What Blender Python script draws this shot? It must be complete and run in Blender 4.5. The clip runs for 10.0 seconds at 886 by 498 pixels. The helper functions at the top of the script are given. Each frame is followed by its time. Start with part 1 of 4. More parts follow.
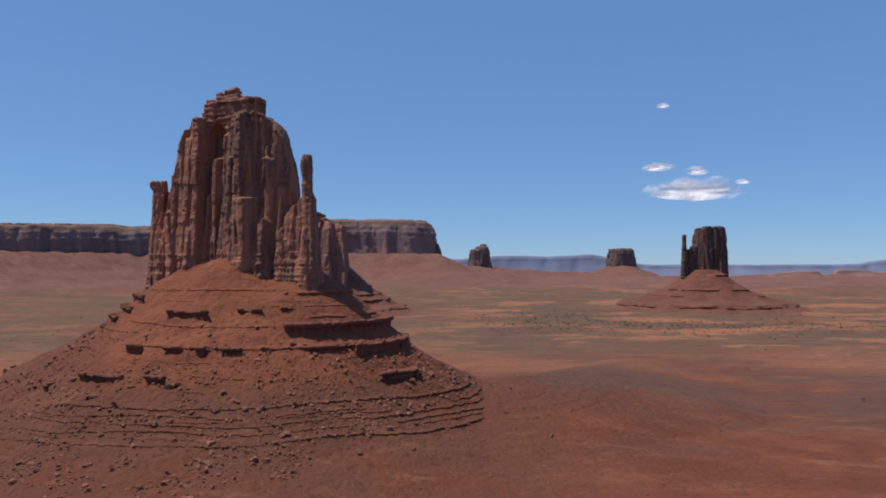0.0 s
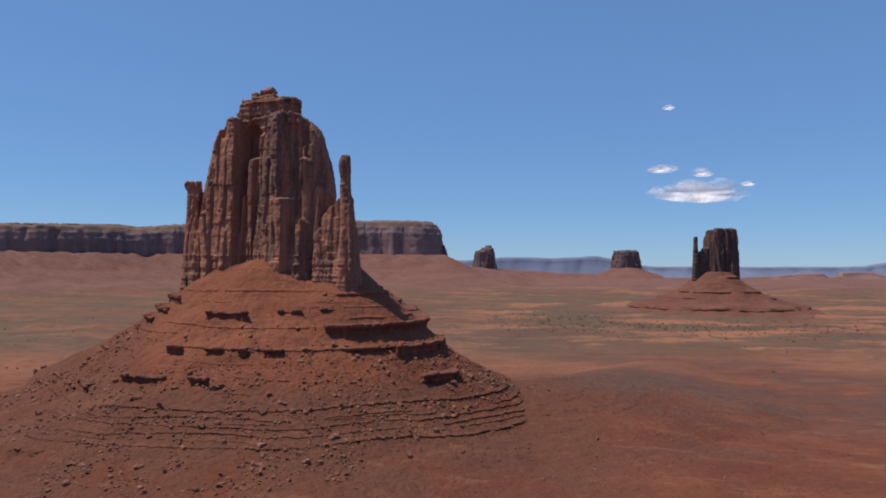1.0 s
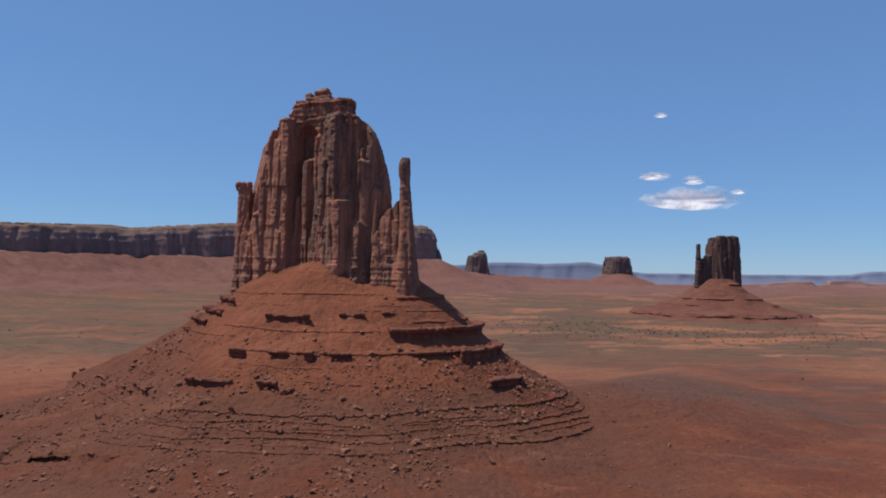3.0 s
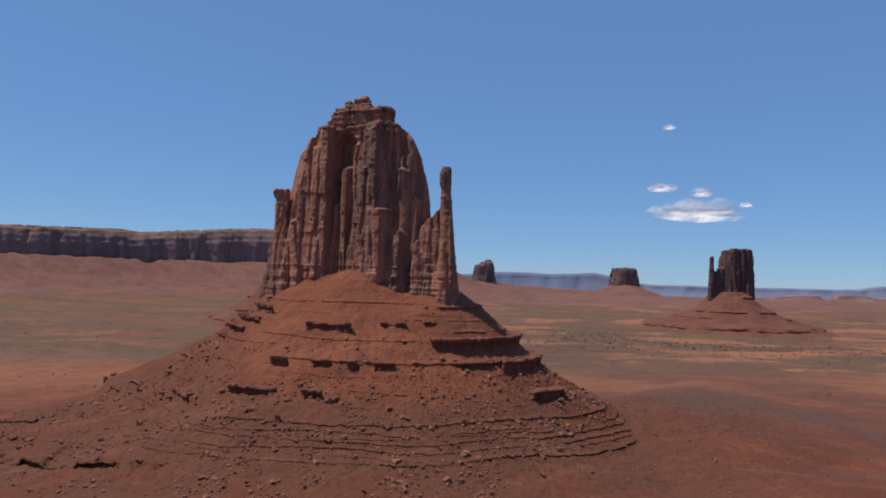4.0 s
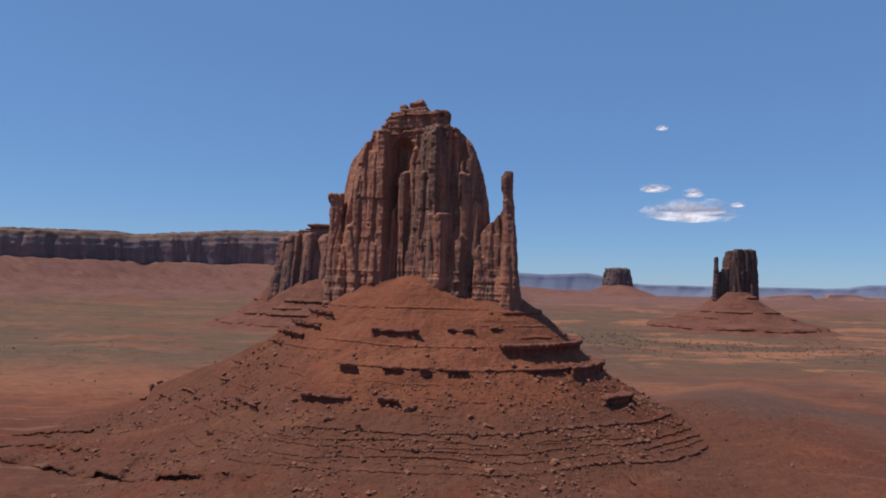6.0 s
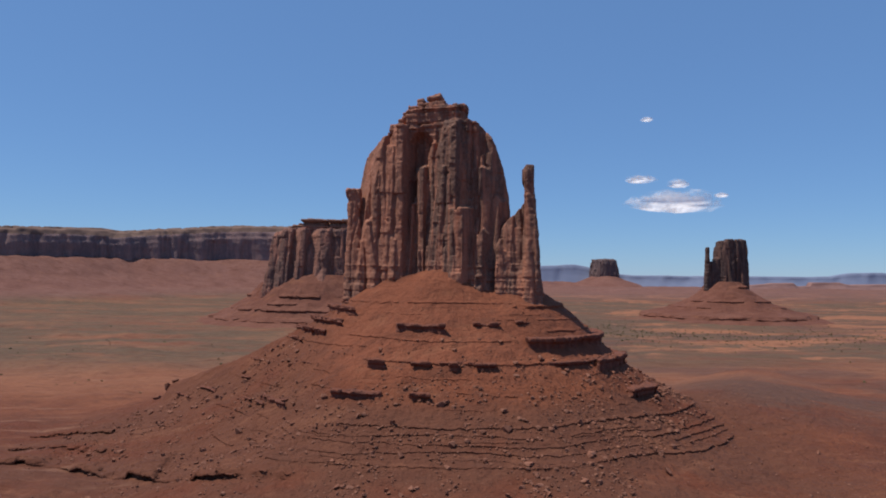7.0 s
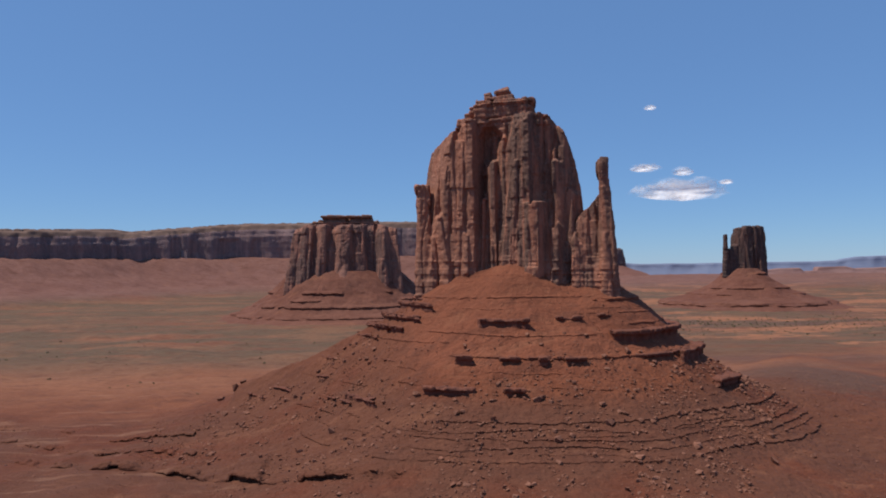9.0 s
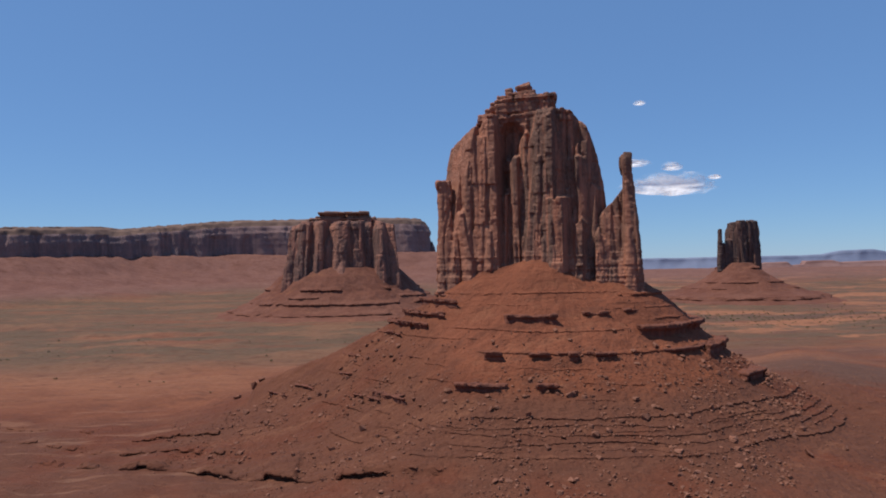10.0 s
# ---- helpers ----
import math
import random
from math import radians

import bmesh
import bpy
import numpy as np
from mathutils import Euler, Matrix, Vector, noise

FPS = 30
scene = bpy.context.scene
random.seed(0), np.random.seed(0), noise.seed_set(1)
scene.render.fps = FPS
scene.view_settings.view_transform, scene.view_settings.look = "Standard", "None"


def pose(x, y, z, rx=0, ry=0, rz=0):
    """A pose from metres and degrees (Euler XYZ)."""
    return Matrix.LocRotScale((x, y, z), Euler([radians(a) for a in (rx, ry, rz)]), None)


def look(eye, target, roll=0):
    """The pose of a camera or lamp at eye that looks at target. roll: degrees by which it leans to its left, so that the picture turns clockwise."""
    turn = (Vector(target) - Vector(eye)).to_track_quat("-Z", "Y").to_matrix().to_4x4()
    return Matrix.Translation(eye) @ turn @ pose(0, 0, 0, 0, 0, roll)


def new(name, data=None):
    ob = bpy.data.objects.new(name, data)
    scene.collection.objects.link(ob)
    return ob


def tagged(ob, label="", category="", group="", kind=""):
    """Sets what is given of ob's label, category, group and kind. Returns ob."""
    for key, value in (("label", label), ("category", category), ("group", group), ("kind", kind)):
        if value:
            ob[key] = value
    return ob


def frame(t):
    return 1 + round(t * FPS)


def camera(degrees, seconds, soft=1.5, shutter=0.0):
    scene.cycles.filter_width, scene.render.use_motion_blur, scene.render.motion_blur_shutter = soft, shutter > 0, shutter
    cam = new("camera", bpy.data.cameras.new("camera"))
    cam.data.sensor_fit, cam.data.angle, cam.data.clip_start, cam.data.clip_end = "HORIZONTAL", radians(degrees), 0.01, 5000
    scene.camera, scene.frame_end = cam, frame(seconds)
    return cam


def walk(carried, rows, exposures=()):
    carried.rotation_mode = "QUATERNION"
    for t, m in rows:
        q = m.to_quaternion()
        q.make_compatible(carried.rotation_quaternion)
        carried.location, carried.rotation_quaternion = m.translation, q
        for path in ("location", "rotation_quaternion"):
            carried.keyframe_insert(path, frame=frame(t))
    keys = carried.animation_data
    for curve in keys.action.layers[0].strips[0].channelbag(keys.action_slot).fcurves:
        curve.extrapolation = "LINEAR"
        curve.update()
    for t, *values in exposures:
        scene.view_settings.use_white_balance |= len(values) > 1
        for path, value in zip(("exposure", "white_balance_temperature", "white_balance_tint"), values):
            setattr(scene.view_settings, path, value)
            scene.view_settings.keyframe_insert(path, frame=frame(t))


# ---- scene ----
cam = camera(64.5, 10.0, soft=1.85)
METRES, EYE, TILT, LEAN, TURN = 300.0, 127.0, 1.3, 0.0, 0.0
ROWS = [
    (0.0, 0.0, 0.0, 0.0, -0.0, -0.0, -0.0),
    (0.5, -0.05, 0.002, 0.0004, 0.18, 0.06, -0.06),
    (1.0, -0.1006, 0.0079, -0.0, 0.02, 0.1, -0.18),
    (1.5, -0.151, 0.0123, -0.0011, -0.64, 0.11, -0.36),
    (2.0, -0.2011, 0.0163, -0.0022, -1.17, 0.14, -0.32),
    (2.5, -0.251, 0.0194, -0.0027, -1.36, 0.24, -0.53),
    (4.0, -0.3979, 0.0327, -0.002, -1.17, 1.17, -1.62),
    (4.5, -0.4477, 0.0354, -0.0008, -1.31, 1.46, -1.96),
    (5.0, -0.4973, 0.0402, 0.0017, -1.49, 1.56, -1.84),
    (5.5, -0.5467, 0.047, 0.0044, -1.82, 1.46, -1.59),
    (7.0, -0.6971, 0.0606, 0.0075, -3.78, 0.68, -0.68),
    (7.5, -0.7469, 0.0675, 0.0093, -4.24, 0.52, -0.08),
    (8.0, -0.798, 0.0708, 0.0107, -4.33, 0.4, 0.12),
    (8.5, -0.8487, 0.0762, 0.0123, -4.39, 0.27, 0.51),
    (9.0, -0.8986, 0.0791, 0.0137, -4.01, 0.1, 0.67),
    (9.5, -0.947, 0.0844, 0.0149, -4.0, -0.06, 0.84),
    (10.0, -0.9949, 0.0922, 0.0156, -5.12, -0.25, 0.97),
]
walk(cam, [(t, pose(0, 0, EYE, TILT, LEAN, TURN) @ pose(METRES * x, METRES * y, METRES * z, 90 + pitch, roll, yaw)) for t, x, y, z, yaw, pitch, roll in ROWS],
     exposures=[(0.0, 0.13), (2.5, 0.12), (4.5, 0.05), (5.5, 0.03), (7.0, 0.09), (10.0, 0.10)])

# ---- sky and sun ----
SUN_HEIGHT, SUN_FROM = 66.0, 183.0   # degrees above the horizon; direction it stands in, counted from +x towards +y
world = bpy.data.worlds.new("sky")
scene.world = world
world.use_nodes = True
wn = world.node_tree.nodes
wl = world.node_tree.links
sky = wn.new("ShaderNodeTexSky")
sky.sky_type = "NISHITA"
sky.sun_disc = False
sky.sun_elevation = radians(SUN_HEIGHT)
sky.sun_rotation = radians(90.0 - SUN_FROM)
sky.altitude = 1700.0
sky.air_density, sky.dust_density, sky.ozone_density = 1.0, 0.0, 4.0
wn["Background"].inputs["Strength"].default_value = 0.097
deeper = wn.new("ShaderNodeMix")
deeper.data_type, deeper.blend_type = "RGBA", "MULTIPLY"
deeper.inputs[0].default_value = 1.0
deeper.inputs[7].default_value = (0.86, 1.06, 1.18, 1)
wl.new(sky.outputs[0], deeper.inputs[6])
even = wn.new("ShaderNodeMix")
even.data_type = "RGBA"
even.inputs[0].default_value = 0.60
even.inputs[7].default_value = (1.30, 2.60, 5.45, 1)
wl.new(deeper.outputs[2], even.inputs[6])
wl.new(even.outputs[2], wn["Background"].inputs["Color"])

sun = new("sun", bpy.data.lights.new("sun", "SUN"))
sun.data.energy = 3.9
sun.data.angle = radians(0.53)
sun.data.color = (1.0, 0.95, 0.88)
sun.matrix_world = look((1000 * math.cos(radians(SUN_HEIGHT)) * math.cos(radians(SUN_FROM)), 1000 * math.cos(radians(SUN_HEIGHT)) * math.sin(radians(SUN_FROM)), 1000 * math.sin(radians(SUN_HEIGHT))), (0, 0, 0))


# ---- number noise ----
def stir(h):
    """A random number from 0 to 1 for each whole number."""
    h = (h ^ (h >> np.uint32(13))) * np.uint32(1274126177)
    h = (h ^ (h >> np.uint32(15))) * np.uint32(2246822519)
    return ((h ^ (h >> np.uint32(12))) & np.uint32(0xFFFF)).astype(np.float32) * np.float32(1 / 65535)


def axis_hash(i, prime):
    return np.asarray(i).astype(np.int32).astype(np.uint32) * np.uint32(prime)


def lattice(i, j, k, seed):
    """A random number from 0 to 1 for each whole-numbered place."""
    return stir(axis_hash(i, 73856093) ^ axis_hash(j, 19349663) ^ axis_hash(k, 83492791) ^ np.uint32(seed * 2654435))


def smooth_noise(x, y, z, seed=0):
    corners, parts = [], []
    for v, prime in ((x, 73856093), (y, 19349663), (z, 83492791)):
        v = np.asarray(v, np.float32)
        low = np.floor(v)
        f = v - low
        parts.append(f * f * (3 - 2 * f))
        first = axis_hash(low, prime)
        corners.append((first, axis_hash(low + 1, prime)))
    fx, fy, fz = parts
    mark = np.uint32(seed * 2654435)
    total = 0
    for a in (0, 1):
        for b in (0, 1):
            flat = corners[0][a] ^ corners[1][b] ^ mark
            w = (fx if a else 1 - fx) * (fy if b else 1 - fy)
            lower, upper = stir(flat ^ corners[2][0]), stir(flat ^ corners[2][1])
            total = total + w * (lower + fz * (upper - lower))
    return total


def rough_noise(x, y, z, seed=0, octaves=4, gain=0.5):
    total, amount, norm = 0, 1.0, 0.0
    for o in range(octaves):
        total = total + amount * smooth_noise(x * 2 ** o, y * 2 ** o, z * 2 ** o, seed + 17 * o)
        norm += amount
        amount *= gain
    return total / norm


def ease(x, a, b):
    f = np.clip((x - a) / (b - a), 0, 1)
    return f * f * (3 - 2 * f)


# ---- materials ----
def node(tree, kind, **values):
    n = tree.nodes.new(kind)
    for key, value in values.items():
        n.inputs[key].default_value = value
    return n


def scaled_place(tree, scale, warp=0.0):
    geo = tree.nodes.new("ShaderNodeNewGeometry")
    m = node(tree, "ShaderNodeMapping", Scale=scale)
    tree.links.new(geo.outputs["Position"], m.inputs["Vector"])
    if not warp:
        return m.outputs[0]
    n = node(tree, "ShaderNodeTexNoise", Scale=0.03, Detail=3.0)
    tree.links.new(geo.outputs["Position"], n.inputs["Vector"])
    mul = tree.nodes.new("ShaderNodeVectorMath")
    mul.operation = "MULTIPLY_ADD"
    mul.inputs[1].default_value = (warp, warp, warp)
    tree.links.new(n.outputs["Color"], mul.inputs[0])
    tree.links.new(m.outputs[0], mul.inputs[2])
    return mul.outputs[0]


def grain(tree, scale, detail=4.0, rough=0.6, warp=0.0):
    n = node(tree, "ShaderNodeTexNoise", Scale=1.0, Detail=detail, Roughness=rough)
    tree.links.new(scaled_place(tree, scale, warp), n.inputs["Vector"])
    return n.outputs["Fac"]


def between(tree, fac, low, high):
    """The part of fac from low to high, stretched from 0 to 1."""
    n = tree.nodes.new("ShaderNodeMapRange")
    n.interpolation_type = "SMOOTHSTEP"
    n.inputs["From Min"].default_value, n.inputs["From Max"].default_value = low, high
    tree.links.new(fac, n.inputs["Value"])
    return n.outputs[0]


def blend(tree, fac, a, b, mode="MIX"):
    n = tree.nodes.new("ShaderNodeMix")
    n.data_type, n.blend_type = "RGBA", mode
    if isinstance(fac, (int, float)):
        n.inputs[0].default_value = fac
    else:
        tree.links.new(fac, n.inputs[0])
    for slot, value in ((6, a), (7, b)):
        if isinstance(value, tuple):
            n.inputs[slot].default_value = (*value, 1)
        else:
            tree.links.new(value, n.inputs[slot])
    return n.outputs[2]


def times(tree, a, b, operation="MULTIPLY"):
    n = tree.nodes.new("ShaderNodeMath")
    n.operation = operation
    for slot, value in ((0, a), (1, b)):
        if isinstance(value, (int, float)):
            n.inputs[slot].default_value = value
        else:
            tree.links.new(value, n.inputs[slot])
    return n.outputs[0]


def finish(mat, tree, color, relief=None, strength=0.5, distance=0.5, roughness=0.92):
    bsdf = tree.nodes["Principled BSDF"]
    bsdf.inputs["Roughness"].default_value = roughness
    bsdf.inputs["Specular IOR Level"].default_value = 0.15
    tree.links.new(color, bsdf.inputs["Base Color"])
    if relief is not None:
        b = node(tree, "ShaderNodeBump", Strength=strength, Distance=distance)
        tree.links.new(relief, b.inputs["Height"])
        tree.links.new(b.outputs[0], bsdf.inputs["Normal"])
    return mat


def new_material(name):
    mat = bpy.data.materials.new(name)
    mat.use_nodes = True
    return mat, mat.node_tree


def sandstone(name, red, pale, varnish, size=1.0, dark=0.85, clean=0.35, along=None, bands=0.3):
    """Cliff rock: red beds, paler bands, dark mineral streaks down the faces. along: x range over which streaks
    thicken, painting a shaded side.
    """
    mat, t = new_material(name)
    beds = between(t, grain(t, (0.004 / size, 0.004 / size, 0.16 / size), 4, 0.6, 0.4), 0.4, 0.66)
    blotch = between(t, grain(t, (0.03 / size, 0.03 / size, 0.02 / size), 5, 0.6), 0.38, 0.68)
    streak = between(t, grain(t, (0.13 / size, 0.13 / size, 0.012 / size), 5, 0.62), 0.36, 0.55)
    patchy = between(t, grain(t, (0.022 / size, 0.022 / size, 0.010 / size), 3, 0.55, 0.3), 0.40, 0.58)
    if along:
        place = t.nodes.new("ShaderNodeSeparateXYZ")
        t.links.new(t.nodes.new("ShaderNodeNewGeometry").outputs["Position"], place.inputs[0])
        patchy = times(t, times(t, patchy, 0.5), times(t, between(t, place.outputs[0], *along), 0.7), "ADD")
    streak = times(t, streak, times(t, times(t, patchy, 1 - clean), clean, "ADD"))
    fine = grain(t, (0.5 / size, 0.5 / size, 0.35 / size), 5, 0.7)
    c = blend(t, times(t, beds, bands), red, pale)
    c = blend(t, times(t, blotch, 0.5), c, tuple(0.7 * a + 0.3 * b for a, b in zip(red, varnish)))
    c = blend(t, times(t, streak, dark), c, varnish)
    c = blend(t, times(t, between(t, fine, 0.3, 0.75), 0.35), c, pale)
    relief = times(t, grain(t, (0.35 / size, 0.35 / size, 0.9 / size), 6, 0.7), times(t, fine, 0.6), "ADD")
    return finish(mat, t, c, relief, 0.7, 1.2 * size)


def soil(name, wild=True):
    """The valley's red earth, with paler sand, dull scrub and stone litter."""
    mat, t = new_material(name)
    geo = t.nodes.new("ShaderNodeNewGeometry")
    xyz = t.nodes.new("ShaderNodeSeparateXYZ")
    t.links.new(geo.outputs["Position"], xyz.inputs[0])
    x, y, z = xyz.outputs
    wide = grain(t, (0.0022, 0.0035, 0.0), 5, 0.6)
    bands = grain(t, (0.0016, 0.009, 0.0), 5, 0.62, 0.3)
    patch = grain(t, (0.011, 0.014, 0.01), 5, 0.6)
    small = grain(t, (0.16, 0.16, 0.16), 6, 0.72)
    specks = grain(t, (0.55, 0.55, 0.55), 3, 0.6)
    c = blend(t, between(t, patch, 0.36, 0.66), (0.185, 0.056, 0.029), (0.262, 0.084, 0.040))
    # the upper slope is smooth orange earth, the lower one brown rubble
    upper = times(t, times(t, between(t, z, 50.0, 72.0), between(t, x, -300.0, -262.0)), between(t, y, 620.0, 560.0))
    c = blend(t, times(t, upper, 0.75), c, (0.315, 0.104, 0.054))
    lower = times(t, times(t, between(t, z, -9.0, -3.0), between(t, x, 130.0, 20.0)), times(t, between(t, z, 52.0, 40.0), between(t, y, 720.0, 600.0)))
    c = blend(t, times(t, lower, times(t, between(t, patch, 0.36, 0.54), 0.85)), c, (0.160, 0.064, 0.038))
    flank = times(t, between(t, x, -238.0, -280.0), times(t, between(t, z, 2.0, 20.0), between(t, y, 720.0, 640.0)))
    c = blend(t, times(t, flank, times(t, between(t, patch, 0.30, 0.52), 0.75)), c, (0.190, 0.070, 0.038))
    open_sand = times(t, between(t, y, 640.0, 900.0), between(t, z, 34.0, 22.0))
    c = blend(t, times(t, open_sand, between(t, wide, 0.35, 0.6)), c, (0.36, 0.145, 0.075))
    thin = grain(t, (0.009, 0.07, 0.0), 5, 0.66, 0.5)
    bare = times(t, times(t, between(t, y, 330.0, 420.0), between(t, y, 1200.0, 900.0)), between(t, z, 6.0, 1.0))
    c = blend(t, times(t, bare, times(t, between(t, thin, 0.57, 0.66), 0.42)), c, (0.43, 0.215, 0.130))
    # dull olive scrub on the far plain, bare orange sand in streaks
    plain = times(t, times(t, between(t, y, 850.0, 1150.0), between(t, z, 66.0, 40.0)), 1.0 if wild else 0.25)
    c = blend(t, times(t, plain, 0.7), c, (0.275, 0.116, 0.066))
    scrub = times(t, plain, between(t, bands, 0.34, 0.52))
    c = blend(t, times(t, scrub, 0.92), c, (0.158, 0.108, 0.066))
    sandy = times(t, plain, between(t, grain(t, (0.0045, 0.009, 0.0), 5, 0.6, 0.5), 0.50, 0.62))
    c = blend(t, times(t, sandy, times(t, between(t, x, -200.0, 300.0), 0.35, "ADD")), c, (0.43, 0.180, 0.092))
    # earth under the far cliffs, greyed mauve: distance haze put into its colour
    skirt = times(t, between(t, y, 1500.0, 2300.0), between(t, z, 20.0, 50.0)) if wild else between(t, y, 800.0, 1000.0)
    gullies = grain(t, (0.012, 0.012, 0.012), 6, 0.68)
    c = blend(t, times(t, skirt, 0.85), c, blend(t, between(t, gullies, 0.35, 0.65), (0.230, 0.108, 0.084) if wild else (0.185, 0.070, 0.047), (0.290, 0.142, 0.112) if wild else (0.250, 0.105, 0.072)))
    # grey gravel flats
    gravel = times(t, between(t, grain(t, (0.003, 0.006, 0.0), 4, 0.6), 0.50, 0.60), times(t, between(t, z, 14.0, 2.0), between(t, x, 0.0, 120.0)))
    c = blend(t, times(t, gravel, 0.6), c, (0.150, 0.080, 0.060))
    # a fan of grey-brown gravel beside the butte
    fan = times(t, times(t, between(t, y, 500.0, 600.0), between(t, y, 900.0, 760.0)), times(t, between(t, x, 10.0, 120.0), between(t, z, 40.0, 26.0)))
    c = blend(t, times(t, fan, times(t, between(t, grain(t, (0.004, 0.008, 0.0), 4, 0.6, 0.4), 0.36, 0.52), 0.85)), c, (0.150, 0.082, 0.058))
    mottle = grain(t, (0.045, 0.09, 0.06), 6, 0.72)
    c = blend(t, times(t, between(t, mottle, 0.50, 0.66), 0.5), c, (0.150, 0.062, 0.040))
    c = blend(t, times(t, between(t, mottle, 0.44, 0.32), 0.35), c, (0.34, 0.135, 0.072))
    wash = grain(t, (0.018, 0.055, 0.03), 6, 0.7, 0.6)
    c = blend(t, times(t, between(t, wash, 0.52, 0.68), 0.55), c, (0.135, 0.048, 0.028))
    c = blend(t, times(t, between(t, wash, 0.46, 0.30), 0.40), c, (0.37, 0.150, 0.078))
    c = blend(t, times(t, between(t, small, 0.45, 0.72), 0.45), c, (0.145, 0.046, 0.026))
    c = blend(t, times(t, between(t, specks, 0.62, 0.74), 0.5), c, (0.36, 0.17, 0.11))
    c = blend(t, times(t, between(t, specks, 0.36, 0.26), 0.5), c, (0.10, 0.035, 0.025))
    c = blend(t, 1.0, c, (0.735, 0.738, 0.745), "MULTIPLY")
    relief = times(t, times(t, small, 1.2), times(t, specks, 0.5), "ADD")
    relief = times(t, relief, times(t, wash, 3.0), "ADD")
    return finish(mat, t, c, relief, 0.9, 1.4)


def plain_stone(name, color, other, scale=0.6):
    mat, t = new_material(name)
    n = grain(t, (scale, scale, scale * 2), 5, 0.65)
    info = t.nodes.new("ShaderNodeNewGeometry")
    c = blend(t, between(t, n, 0.35, 0.68), color, other)
    c = blend(t, times(t, info.outputs["Random Per Island"], 0.45), c, tuple(0.55 * v for v in color))
    return finish(mat, t, c, n, 0.6, 0.4)


# along thickens the varnish rightwards: the tower's shaded side put into its colour
CLIFF = sandstone("red_sandstone", (0.345, 0.134, 0.080), (0.48, 0.240, 0.155), (0.115, 0.066, 0.051), dark=0.95, clean=0.3, along=(-225.0, -172.0), bands=0.2)
# darker than the cliff: the shade of overhanging lips is in this colour
LEDGE = sandstone("shaded_ledge_sandstone", (0.175, 0.061, 0.038), (0.25, 0.100, 0.062), (0.075, 0.034, 0.027), 0.5, 0.6)
# varnished rock, its colour greyed a little to stand for distance haze
HAZED_MID_CLIFF = sandstone("varnished_sandstone", (0.30, 0.128, 0.086), (0.42, 0.205, 0.142), (0.085, 0.055, 0.050), 2.0, dark=0.95, clean=0.5, bands=0.15)
DARK_CLIFF = sandstone("dark_varnished_sandstone", (0.15, 0.076, 0.058), (0.23, 0.128, 0.095), (0.058, 0.043, 0.041), 2.0, dark=0.95, clean=0.6, bands=0.06)
# mauve-grey distance haze is put into the colours of both far rocks
FAR_CLIFF = sandstone("hazed_distant_sandstone", (0.24, 0.140, 0.125), (0.36, 0.23, 0.20), (0.115, 0.085, 0.090), 3.0)
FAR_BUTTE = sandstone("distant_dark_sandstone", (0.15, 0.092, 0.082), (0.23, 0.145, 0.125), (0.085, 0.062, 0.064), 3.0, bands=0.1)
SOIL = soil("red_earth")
TALUS = soil("red_talus_earth", False)
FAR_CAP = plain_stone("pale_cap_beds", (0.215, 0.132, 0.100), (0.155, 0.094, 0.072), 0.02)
MID_CAP = plain_stone("brown_cap_beds", (0.30, 0.150, 0.100), (0.20, 0.098, 0.066), 0.05)
STONE = plain_stone("fallen_sandstone", (0.20, 0.080, 0.049), (0.30, 0.140, 0.090))


# ---- meshes from number grids ----
def surface_object(name, verts, quads, material, parent=None, smooth=True):
    me = bpy.data.meshes.new(name)
    verts = np.ascontiguousarray(verts, np.float32)
    quads = np.ascontiguousarray(quads, np.int32)
    side = quads.shape[1]
    me.vertices.add(len(verts))
    me.vertices.foreach_set("co", verts.ravel())
    me.loops.add(quads.size)
    me.loops.foreach_set("vertex_index", quads.ravel())
    me.polygons.add(len(quads))
    me.polygons.foreach_set("loop_start", np.arange(0, quads.size, side, dtype=np.int32))
    me.polygons.foreach_set("use_smooth", np.full(len(quads), smooth))
    me.update(calc_edges=True)
    me.materials.append(material)
    ob = new(name, me)
    if parent is not None:
        ob.parent = parent
    return ob


def grid_quads(rows, cols, wrap=False):
    i, j = np.meshgrid(np.arange(rows - 1), np.arange(cols if wrap else cols - 1), indexing="ij")
    k = (j + 1) % cols
    return np.stack([i * cols + j, i * cols + k, (i + 1) * cols + k, (i + 1) * cols + j], -1).reshape(-1, 4)


